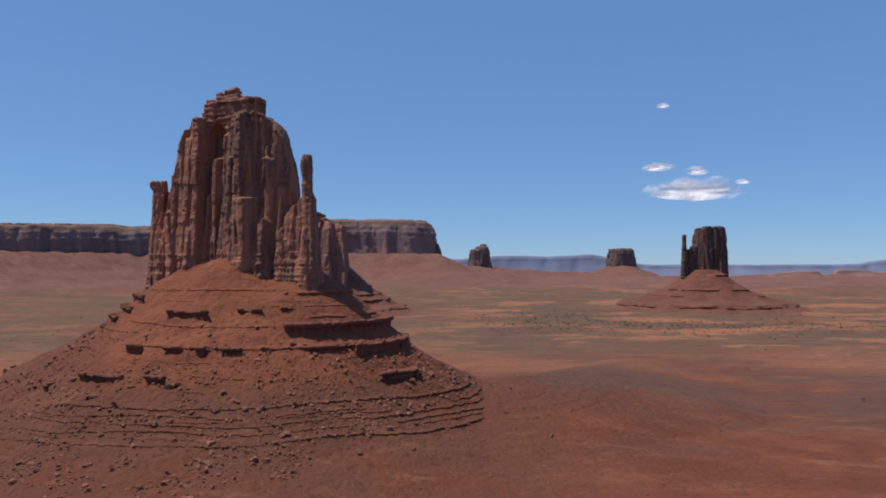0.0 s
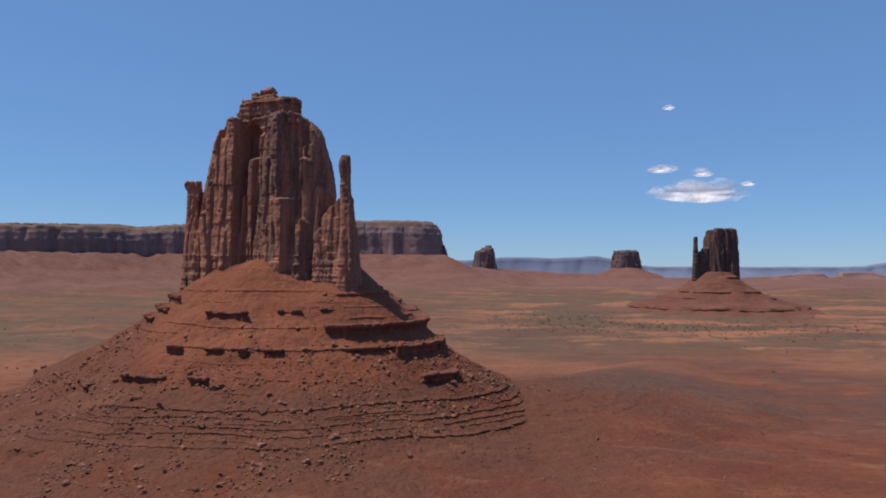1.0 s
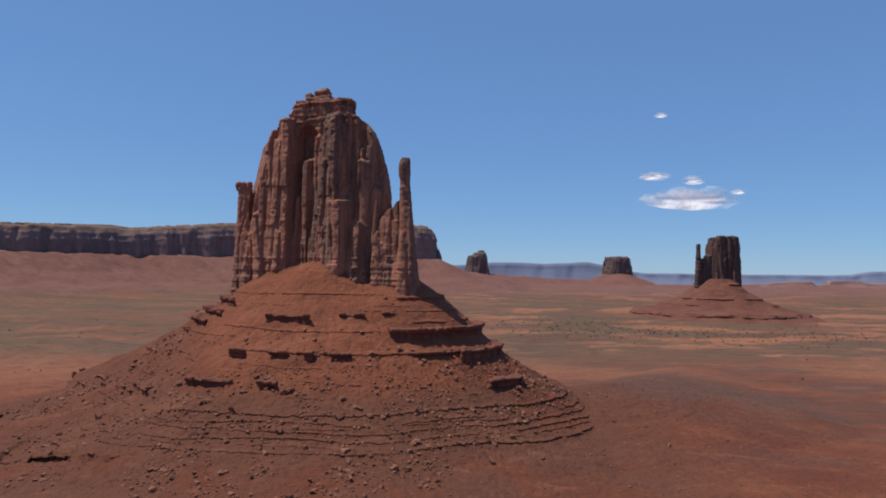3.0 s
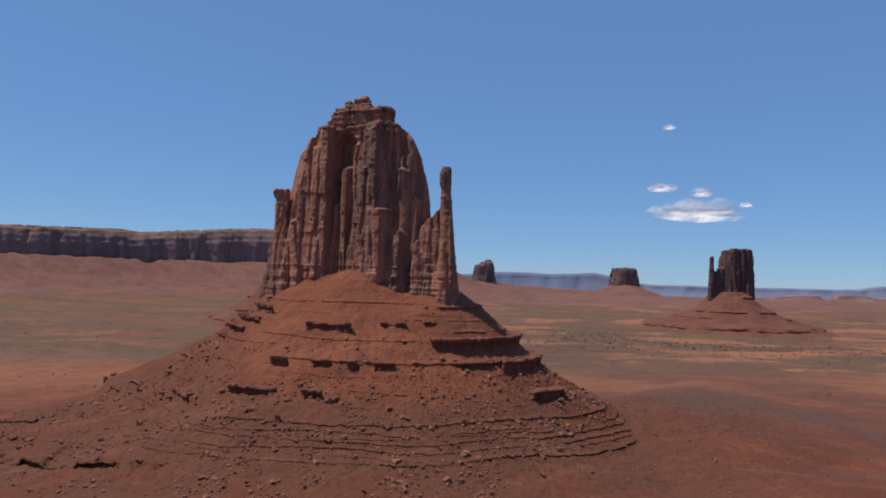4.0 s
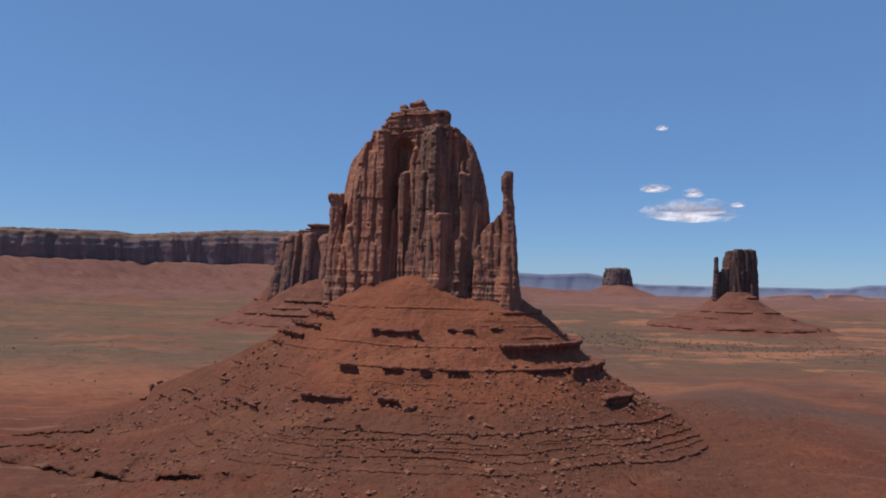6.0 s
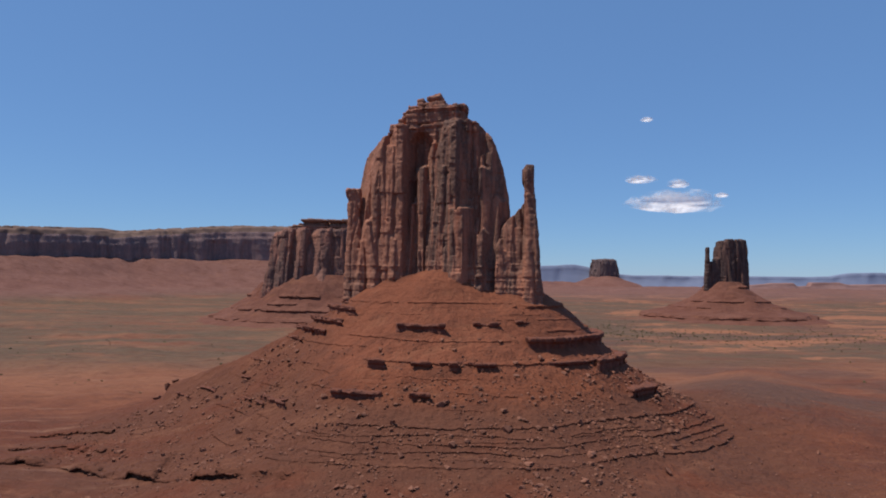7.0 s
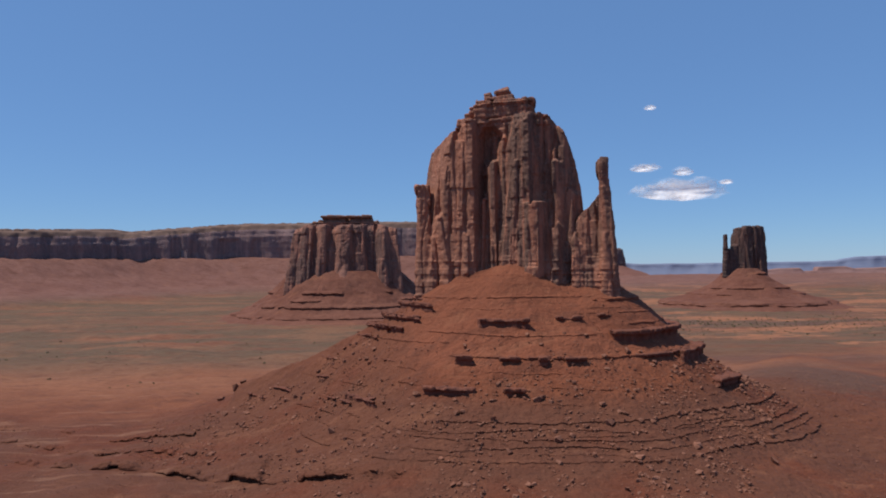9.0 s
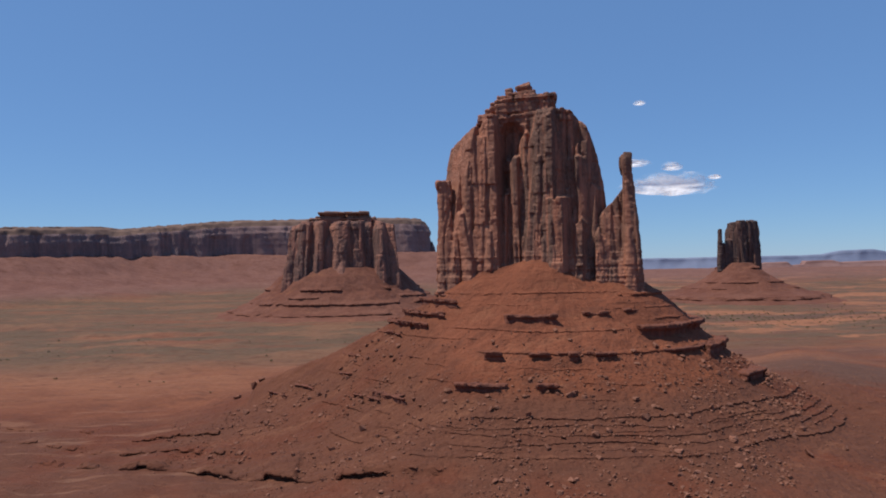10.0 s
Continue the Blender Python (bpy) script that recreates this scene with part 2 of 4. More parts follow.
def solid_surface(d, low, cell):
    """The skin of the solid d < 0, d given on a grid of that cell from the corner low."""
    inside = d < 0
    shape = tuple(n - 1 for n in d.shape)
    corners = [(a, b, c) for a in (0, 1) for b in (0, 1) for c in (0, 1)]
    count = np.zeros(shape, np.int8)
    for a, b, c in corners:
        count += inside[a:a + shape[0], b:b + shape[1], c:c + shape[2]]
    active = (count > 0) & (count < 8)
    index = np.full(shape, -1, np.int64)
    i, j, k = np.nonzero(active)
    index[i, j, k] = np.arange(len(i))
    value = {q: d[i + q[0], j + q[1], k + q[2]] for q in corners}
    total, hits = np.zeros((len(i), 3)), np.zeros(len(i))
    for p in corners:
        for axis in range(3):
            if p[axis] == 0:
                q = tuple(1 if n == axis else p[n] for n in range(3))
                cross = (value[p] < 0) != (value[q] < 0)
                f = np.where(cross, value[p] / np.where(cross, value[p] - value[q], 1), 0)
                for n in range(3):
                    total[:, n] += np.where(cross, p[n] + (f if n == axis else 0), 0)
                hits += cross
    verts = np.array(low) + cell * (np.stack([i, j, k], -1) + total / hits[:, None])
    quads = []
    for axis in range(3):
        o1, o2 = [n for n in range(3) if n != axis]
        first = [slice(None)] * 3
        second = [slice(None)] * 3
        first[axis], second[axis] = slice(0, -1), slice(1, None)
        change = inside[tuple(first)] != inside[tuple(second)]
        e = np.stack(np.nonzero(change), -1)
        keep = (e[:, o1] > 0) & (e[:, o2] > 0) & (e[:, o1] < d.shape[o1] - 1) & (e[:, o2] < d.shape[o2] - 1)
        e = e[keep]
        outward = inside[tuple(first)][tuple(e.T)]
        ring = []
        for s1, s2 in ((-1, -1), (0, -1), (0, 0), (-1, 0)):
            c = e.copy()
            c[:, o1] += s1
            c[:, o2] += s2
            ring.append(index[tuple(c.T)])
        ring = np.stack(ring, -1)
        turn = outward if axis != 1 else ~outward
        quads.append(np.where(turn[:, None], ring, ring[:, ::-1]))
    return verts, np.concatenate(quads)


class Rock:
    """A block of space in which a rock is built up from columns and slabs, then weathered."""

    def __init__(self, low, high, cell):
        self.low, self.cell = np.array(low, float), cell
        self.axes = [np.arange(a, b, cell) for a, b in zip(low, high)]
        self.d = np.full([len(a) for a in self.axes], 30.0, np.float32)

    def window(self, low, high):
        cut = []
        for axis, a, b in zip(self.axes, low, high):
            i, j = np.searchsorted(axis, (a, b))
            cut.append(slice(max(i - 1, 0), max(j + 1, i)))
        x, y, z = (axis[c] for axis, c in zip(self.axes, cut))
        return tuple(cut), x[:, None, None], y[None, :, None], z[None, None, :]

    def join(self, cut, d, soft):
        old = self.d[cut]
        h = np.clip(0.5 + 0.5 * (old - d) / soft, 0, 1)
        self.d[cut] = old * (1 - h) + d * h - soft * h * (1 - h)

    def column(self, x, y, radius, top, taper=0.02, turn=0.0, lean=(0, 0), squash=1.0, soft=0.8, crown=0.35, power=4.0):
        base = self.low[2]
        reach = radius + taper * (top - base) + 8 + abs(lean[0]) * (top - base) + abs(lean[1]) * (top - base)
        cut, gx, gy, gz = self.window((x - reach, y - reach * max(1, squash), base), (x + reach, y + reach * max(1, squash), top + 8))
        down = top - gz
        dx, dy = gx - x + lean[0] * down, gy - y + lean[1] * down
        c, s = math.cos(turn), math.sin(turn)
        px, py = np.abs(c * dx + s * dy), np.abs(c * dy - s * dx) / squash
        across = (px ** power + py ** power) ** (1 / power) - (radius + taper * down)
        up = gz - top + crown * np.maximum(across + radius * 0.6, 0)
        self.join(cut, np.maximum(across, up).astype(np.float32), soft)

    def relief(self, pillars, wall, back, foot=110.0, soft=0.5, seed=0):
        """A wall of leaning buttresses: each has a crest line, a gentle side and a steep one, and ends at its own top."""
        u, z = self.axes[0][:, None], self.axes[2][None, :]
        front = wall(u, z) + 0 * u + 0 * z
        for n, (u1, w1, top, u0, w0, half, left, right, crown) in enumerate(pillars):
            f = np.clip((z - foot) / (top - foot), -0.3, 1)
            cu = u0 + (u1 - u0) * f + 2.0 * (rough_noise(0 * z + n * 9.1, 0 * z, z / 26, seed + 40, 3) - 0.5)
            cw = w0 + (w1 - w0) * f + 1.6 * (rough_noise(0 * z + n * 5.3, 0 * z, z / 18, seed + 41, 3) - 0.5)
            side = np.abs(u - cu) / (half + 3)
            over = np.maximum(z - top + (2.5 if crown < 2 else 0.4) * side ** 2 + 7 * (rough_noise(u / 4, 0 * u, 0 * u + n, seed + 44, 2) - 0.5), 0)
            w = cw + left * np.maximum(cu - half - u, 0) + right * np.maximum(u - cu - half, 0) + crown * over
            slab_n = np.floor((u - cu) / 6.0 + 40.4)
            w = w + 1.3 * (lattice(slab_n + 31 * n, 0 * u, np.floor(z / 55 + 9.7 * lattice(slab_n, 0 * u, 0 * u + n, seed + 42)), seed + 43) - 0.5)
            h = np.clip(0.5 + 0.5 * (front - w) / soft, 0, 1)
            front = front * (1 - h) + w * h - soft * h * (1 - h)
        w = self.axes[1][None, :, None]
        d = np.maximum((front[:, None, :] - w) * 0.72, w - back(self.axes[0])[:, None, None])
        np.minimum(self.d, d.astype(np.float32), out=self.d)

    def spindle(self, zs, xs, ys, radii, squash=1.0, turn=0.0, power=2.6, soft=0.8):
        """An upright pillar whose place and thickness change with its height."""
        z = self.axes[2][None, None, :]
        x, y = self.axes[0][:, None, None], self.axes[1][None, :, None]
        dx, dy, r = x - np.interp(z, zs, xs), y - np.interp(z, zs, ys), np.interp(z, zs, radii)
        c, s = math.cos(turn), math.sin(turn)
        px, py = np.abs(c * dx + s * dy), np.abs(c * dy - s * dx) / squash
        across = (px ** power + py ** power) ** (1 / power) - r
        d = np.maximum(across, z - zs[-1])
        self.join((slice(None),) * 3, np.clip(d, -30, 30).astype(np.float32), soft)

    def slab(self, x0, x1, y0, y1, z0, z1, round_=1.5, soft=0.6):
        cut, gx, gy, gz = self.window((x0 - 8, y0 - 8, z0 - 4), (x1 + 8, y1 + 8, z1 + 4))
        qx, qy, qz = np.abs(gx - (x0 + x1) / 2) - (x1 - x0) / 2 + round_, np.abs(gy - (y0 + y1) / 2) - (y1 - y0) / 2 + round_, np.abs(gz - (z0 + z1) / 2) - (z1 - z0) / 2 + round_
        out = np.sqrt(np.maximum(qx, 0) ** 2 + np.maximum(qy, 0) ** 2 + np.maximum(qz, 0) ** 2) + np.minimum(np.maximum(np.maximum(qx, qy), qz), 0) - round_
        self.join(cut, out.astype(np.float32), soft)

    def trim(self, shape):
        """Cuts off all that lies where shape(x, y, z) is above 0."""
        x, y, z = self.axes
        np.maximum(self.d, shape(x[:, None, None], y[None, :, None], z[None, None, :]).astype(np.float32), out=self.d)

    def weather(self, size=1.0, beds=lambda z: 0.3 + 0 * z, seed=1, cracks=1.5, blocks=0.9, lumps=3.0, flutes=0.0, flute_top=1e6, joints=1.0, ribs=None, pleats=None, pleats_from=-1e6):
        """Lumps, bedding, upright joints and broken blocks, near the skin only."""
        i, h, k = np.nonzero(np.abs(self.d) < min(12 * size if ribs or pleats else 7 * size, 29.5))
        x, y, z = (axis[n] for axis, n in zip(self.axes, (i, h, k)))
        s = size
        d = self.d[i, h, k].astype(float)
        wx = x + 3 * s * smooth_noise(x / (16 * s), y / (16 * s), z / (30 * s), seed + 5)
        wy = y + 3 * s * smooth_noise(x / (16 * s), y / (16 * s), z / (30 * s), seed + 6)
        d += lumps * s * (rough_noise(x / (13 * s), y / (13 * s), z / (60 * s), seed, 3) - 0.5)
        n = smooth_noise(wx / (15 * s), wy / (15 * s), z / (200 * s), seed + 15)
        d += flutes * s * ease(z, flute_top + 6, flute_top - 6) * (np.exp(-((n - 0.5) / 0.09) ** 2) - 0.25)
        if ribs:
            # wedge-shaped buttresses that stand out towards the foot and die out at the top
            deep, wide, foot, top = ribs
            up = z - foot
            n = smooth_noise((x + 0.10 * up) / wide, (y + 0.05 * up) / wide, z / 400, seed + 21)
            m = smooth_noise((x - 0.12 * up) / (0.5 * wide), y / (0.5 * wide), z / 300, seed + 22)
            crest = np.minimum(np.maximum(1 - np.abs(2 * n - 1) * 2.4, 0) + 0.4 * np.maximum(1 - np.abs(2 * m - 1) * 3.0, 0), 1.05)
            d -= deep * (crest - 0.45) * ease(z, top, top - 0.45 * (top - foot))
        if pleats:
            # a row of uneven buttresses: one side turned to the left, one to the right
            deep, wide, foot, top = pleats
            p = (x + 0.7 * y) / wide + 1.7 * smooth_noise(x / (1.6 * wide), y / (1.6 * wide), z / 500, seed + 23)
            fold = np.abs(2 * (p - np.floor(p)) - 1)
            size_of = 0.3 + 1.2 * lattice(np.floor(p), 0 * p, 0 * p, seed + 24)
            d -= deep * size_of * (1 - 1.6 * fold) * (0.35 + 0.65 * ease(z, top, foot)) * ease(z, top + 10, top - 14) * ease(x, pleats_from, pleats_from + 60)
        some = ease(smooth_noise(x / (22 * s), y / (22 * s), z / (45 * s), seed + 12), 0.3, 0.7)
        j = joints * s
        n = smooth_noise(wx / (8 * j), wy / (8 * j), z / (120 * s), seed + 1)
        d += cracks * s * (0.35 + 0.65 * some) * np.exp(-((n - 0.5) / 0.06) ** 2)
        n = smooth_noise(wx / (3.4 * j), wy / (3.4 * j), z / (30 * j), seed + 2)
        d += 0.6 * cracks * s * some * np.exp(-((n - 0.5) / 0.07) ** 2)
        ci, cj = np.floor(wx / (8.5 * j)), np.floor(wy / (8.5 * j))
        shift = lattice(ci, cj, 0 * ci, seed + 13)
        d += 1.9 * blocks * s * (lattice(ci, cj, np.floor(z / (30 * s) + 3 * shift), seed + 14) - 0.5)
        wz = z + 1.6 * s * smooth_noise(x / (30 * s), y / (30 * s), 0, seed + 7)
        bed = smooth_noise(0 * wz, 0 * wz, wz / (2.3 * s), seed + 3)
        d += beds(z) * s * 2.2 * (ease(bed, 0.35, 0.6) - 0.5) * (0.25 + 1.5 * smooth_noise(x / (9 * s), y / (9 * s), z / (7 * s), seed + 16))
        broken = lattice(np.floor(wx / (4.5 * s)), np.floor(wy / (4.5 * s)), np.floor(wz / (8.0 * s)), seed + 4)
        d += 0.4 * blocks * s * (broken - 0.5)
        d += 0.9 * s * (rough_noise(x / (3.0 * s), y / (3.0 * s), z / (3.5 * s), seed + 9, 2) - 0.5)
        self.d[i, h, k] = d

    def build(self, name, material, parent, place=None, cap_from=None, cap=None, whole=False):
        verts, quads = solid_surface(self.d, self.low, self.cell)
        if cap_from is not None:
            # the beds above cap_from(x) are a part of their own
            mid = verts[quads].mean(1)
            high = mid[:, 2] > cap_from(mid[:, 0])
            for piece, chosen, material in (("cap_rock", quads[high], cap or material), (name, quads[~high], material)):
                used, renamed = np.unique(chosen, return_inverse=True)
                settle(surface_object(piece, verts[used], renamed.reshape(-1, 4), material, parent))
            return None
        if whole:
            # only the largest piece: loose crumbs are left out
            mark = np.arange(len(verts))
            while True:
                low = mark[quads].min(1)
                after = mark.copy()
                for c in range(4):
                    np.minimum.at(after, quads[:, c], low)
                after = after[after]
                if (after == mark).all():
                    break
                mark = after
            quads = quads[mark[quads[:, 0]] == np.bincount(mark).argmax()]
            used, renamed = np.unique(quads, return_inverse=True)
            verts, quads = verts[used], renamed.reshape(-1, 4)
        if place is not None:
            verts = place(verts)
        return surface_object(name, verts, quads, material, parent)


def thing(name, label, category, at=(0, 0, 0), group="", kind=""):
    ob = new(name)
    ob.empty_display_size = 20
    ob.location = at
    return tagged(ob, label, category, group, kind)


def settle(ob):
    """Keeps a child whose mesh is in world places where it is under a moved parent."""
    ob.matrix_parent_inverse = Matrix.Translation(-ob.parent.location)
    return ob


# ---- the ground ----
MESA_FRONT = [(-1990, 2520), (-1650, 2845), (-1530, 2960), (-1390, 3160), (-1010, 3385), (-500, 3475), (-20, 3490)]


def away_from_line(x, y, line):
    best = np.full(np.shape(x), 1e9)
    for (ax, ay), (bx, by) in zip(line, line[1:]):
        vx, vy = bx - ax, by - ay
        f = np.clip(((x - ax) * vx + (y - ay) * vy) / (vx * vx + vy * vy), 0, 1)
        best = np.minimum(best, np.hypot(x - ax - f * vx, y - ay - f * vy))
    return best


def cone(x, y, cx, cy, ramp, heights, stretch=1.0):
    return np.interp(np.hypot((x - cx) / stretch, y - cy), ramp, heights)


BANK_X = [-640, -545, -515, -487, -455, -425, -386, -346, -323, -298, -260, -230]
BANK_Y = [580, 546, 528, 510, 508, 496, 470, 446, 433, 421, 410, 404]
BANKS = ((0, 4.4, -540, -265), (34, 1.8, -600, -400), (74, 1.6, -700, -420))


def bank_line(n, x, shift, x0, x1):
    """Where one bank's lip runs, and how much of it stands there."""
    edge = np.interp(x, BANK_X, BANK_Y) + shift + (7 if n == 0 else 16) * (rough_noise(x / 20, 0 * x + n * 7, 0, 25, 4) - 0.5)
    cover = (0.4 + 0.6 * ease(smooth_noise(x / 15, 0 * x + n * 5, 0, 26), 0.12 if n == 0 else 0.40, 0.46 if n == 0 else 0.60)) * (0.75 + 0.4 * smooth_noise(x / 30, 0 * x + n * 3, 0, 27))
    return edge, cover * ease(x, x0 - 20, x0 + 20) * ease(x, x1 + 20, x1 - 20)


def bank(x, y):
    """Low undercut banks that step up away from the wash in front of the butte."""
    total = 0.0
    for n, (shift, high, x0, x1) in enumerate(BANKS):
        edge, cover = bank_line(n, x, shift, x0, x1)
        s = y - edge
        total = total + high * cover * ease(s, 0.5, 6.0) * ease(s, 60, 14)
    return total


def apron(x, y):
    """The low rise of earth that runs out from the foot of the near butte."""
    off = away_from_line(x, y, [(38, 582), (110, 670), (190, 800), (260, 930)])
    crest = np.interp(y, [560, 620, 700, 800, 930, 1100], [30, 29, 22, 14, 7, -8])
    lobe = 8.5 - 0.06 * np.maximum(np.hypot(x - 70, y - 500) - 45, 0)
    return np.maximum(lobe, crest - np.interp(off + 18 * (rough_noise(x / 60, y / 60, 0, 28, 3) - 0.5), [0, 30, 60, 90, 140, 220], [0, 3, 8, 14, 22, 38]))


def ground_height(x, y):
    far = np.hypot(x + 150, y)
    z = np.interp(y, [0, 900, 1700, 2300, 3000, 4000, 4900, 9000], [-5, -5, 4, 16, 38, 52, 58, 58])
    z = z + (rough_noise(x / 420, y / 420, 0, 3, 4) - 0.5) * np.interp(far, [0, 700, 1500, 4000], [5, 6, 12, 24])
    z = z + (rough_noise(x / 40, y / 40, 0, 8, 4) - 0.5) * np.interp(far, [0, 900, 2500], [3.0, 3.0, 5.0])
    # low stepped banks in the wash
    step = rough_noise(x / 130, y / 75, 0, 21, 3)
    z = z + 1.8 * ease(step, 0.45, 0.458) * ease(far, 900, 500) + 2.2 * ease(step, 0.55, 0.558) * ease(far, 1500, 600)
    z = z + bank(x, y)
    z = np.maximum(z, apron(x, y) - 4)
    # the skirt of the long mesa
    off = away_from_line(x, y, MESA_FRONT)
    gully = 46 * (rough_noise(x / 90, y / 90, 0, 33, 5, 0.6) - 0.5)
    skirt = np.interp(off + gully, [0, 60, 160, 300, 460, 700], [185, 158, 108, 62, 40, 0])
    z = np.maximum(z, skirt + 6 * (rough_noise(x / 40, y / 40, 0, 34, 4) - 0.5))
    # a long low swell runs from the mesa's end to the far buttes
    swell = np.interp(x, [-20, 235, 600, 900], [126, 118, 92, 84]) - np.interp(away_from_line(x, y, [(-20, 3520), (235, 4400), (900, 4650)]), [0, 120, 380, 800], [0, 14, 54, 126])
    z = np.maximum(z, swell + gully * 0.4)
    z = np.maximum(z, cone(x, y, 1175, 4620, [0, 80, 150, 230, 420], [128, 122, 92, 66, -40]) + 0.3 * gully)
    return z


def build_ground():
    fine = np.linspace(radians(38), radians(142), 560)
    rest = np.linspace(radians(142), radians(398), 90)[1:-1]
    angle = np.concatenate([fine, rest])
    ring = np.concatenate([[0.001, 60, 120, 170], np.geomspace(220, 5600, 460), [7000, 9500]])
    r, a = np.meshgrid(ring, angle, indexing="ij")
    x, y = -150 + r * np.cos(a), r * np.sin(a)
    z = ground_height(x, y)
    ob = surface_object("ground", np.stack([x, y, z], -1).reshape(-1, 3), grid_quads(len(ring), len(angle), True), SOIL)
    return tagged(ob, "red earth valley floor with dull olive scrub and sandy streaks", "ground", kind="structure")


ground = build_ground()

# ---- the near butte ----
# Its long face runs along FACE, with BACK pointing into the rock.
FACE_X, FACE_Y = 0.936, -0.353
FACE_AT = (-180.0, 585.0)


def from_face(v):
    """From places along the face, into the rock and up to the world's."""
    u, w = v[:, 0], v[:, 1]
    return np.stack([FACE_AT[0] + FACE_X * u - FACE_Y * w, FACE_AT[1] + FACE_Y * u + FACE_X * w, v[:, 2]], -1)


butte = thing("sandstone_butte", "tall red sandstone butte with a thumb spire on stepped talus", "butte", (-180, 600, 0))


def tower_beds(z):
    return 0.05 + 0.26 * ease(z, 146, 122) + 0.45 * ease(z, 240, 254)


# crest at its top (along, into the rock, height), crest at the foot (along, into the rock),
# half its flat front, how fast its two sides fall back, how fast its top does
PILLARS = [
    (-61, -11, 172, -57, -19, 1.5, 0.8, 1.4, 1.6), (-64, -12, 150, -63, -20, 2.0, 0.9, 1.2, 1.6), (-51, -14.0, 171, -40, -20, 1.4, 0.7, 1.8, 1.5),
    (-62, -3, 194, -60, -10, 2.0, 0.8, 1.2, 1.2), (-57, -1, 222, -52, -12, 1.2, 0.6, 2.0, 0.9), (-44.0, -7.5, 243, -33, -17.0, 1.4, 0.9, 2.2, 0.8), (-35.5, -2, 226, -29, -13, 1.2, 0.9, 1.8, 0.9),
    (-26.5, -7.5, 249, -23, -16, 2.4, 0.65, 3.4, 0.8), (-29, -13.5, 158, -27, -19.0, 1.2, 0.8, 2.2, 1.6), (-37, -13, 150, -35, -20, 1.2, 0.8, 2.0, 1.6),
    (-8.5, -6.5, 214, -5.5, -11.5, 1.7, 1.7, 3.4, 3.0), (-14.5, -2, 190, -13, -8, 1.0, 1.5, 2.5, 2.6), (-1.5, -4, 192, -2.0, -11, 1.0, 2.0, 1.6, 2.6),
    (12.5, -9.0, 250, -0.5, -15.5, 1.6, 3.0, 0.35, 0.8), (20.5, -14.0, 248, 20, -18.5, 2.6, 0.60, 2.2, 0.8), (13, -13, 214, 9, -18.5, 1.4, 1.0, 1.2, 1.2),
    (25.5, -20.0, 181, 25.0, -22.0, 4.6, 1.1, 1.9, 6.0), (17, -17.0, 150, 16, -21.0, 2.0, 0.9, 1.0, 2.4),
    (36, -4.0, 250, 35, -8, 1.6, 0.9, 1.6, 0.8), (42, -14.0, 162, 42, -16.5, 2.6, 1.8, 1.8, 5.0), (41.5, -8.2, 212, 42.5, -11.0, 1.2, 3.0, 1.0, 2.4),
    (47, -1.0, 242, 47, -4, 2.0, 1.0, 1.0, 0.8), (53, -2.0, 190, 52.5, -8, 1.6, 1.5, 1.1, 1.4), (49, -7, 150, 49, -12, 1.6, 1.5, 1.2, 1.8),
]


# smaller slabs and splinters that lean against the great ones
slabs = random.Random(77)
for n in range(54):
    at, top = slabs.uniform(-66, 56), slabs.choice((slabs.uniform(122, 165), slabs.uniform(150, 238)))
    deep = float(np.interp(at, [-70, -50, -36, -24, -12, -3, 10, 22, 30, 40, 50, 58], [-13, -17, -18, -15, -8, -8, -16, -20.5, -18, -14, -8, -6]))
    PILLARS.append((at + slabs.uniform(-2, 1), deep + 0.06 * (top - 110) + slabs.uniform(0, 3), top, at, deep + slabs.uniform(-1.0, 1.5), slabs.uniform(0.4, 1.6), slabs.uniform(0.7, 2.0), slabs.uniform(1.2, 3.2), slabs.uniform(1.4, 4.0)))


def tower_wall(u, z):
    """The rock behind the buttresses, hollowed into a tall alcove under the cap."""
    w = np.interp(u, [-84, -70, -58, -45, -32, -22, 2, 10, 22, 32, 37, 48, 60, 72], [24, 8, 5, 4, 3, 5, 3, -2, -8, -6, 4, 7, 11, 24]) + 0 * z
    w = w - 4.0 * ease(z, 170, 112)
    arch = 246.5 - 0.10 * (u + 11) ** 2 + 6 * (rough_noise(u / 7, 0 * u, 0 * u, 47, 2) - 0.5)
    w = w + (0.5 - w) * ease(np.abs(u + 11), 18.0, 11.0) * ease(z, arch - 5.0, arch + 3.0)
    return w + 6.5 * ease(z, arch + 2.0, arch - 9.0) * ease(np.abs(u + 11), 15.0, 6.0) * (0.45 + 0.55 * ease(z, 160, 215))


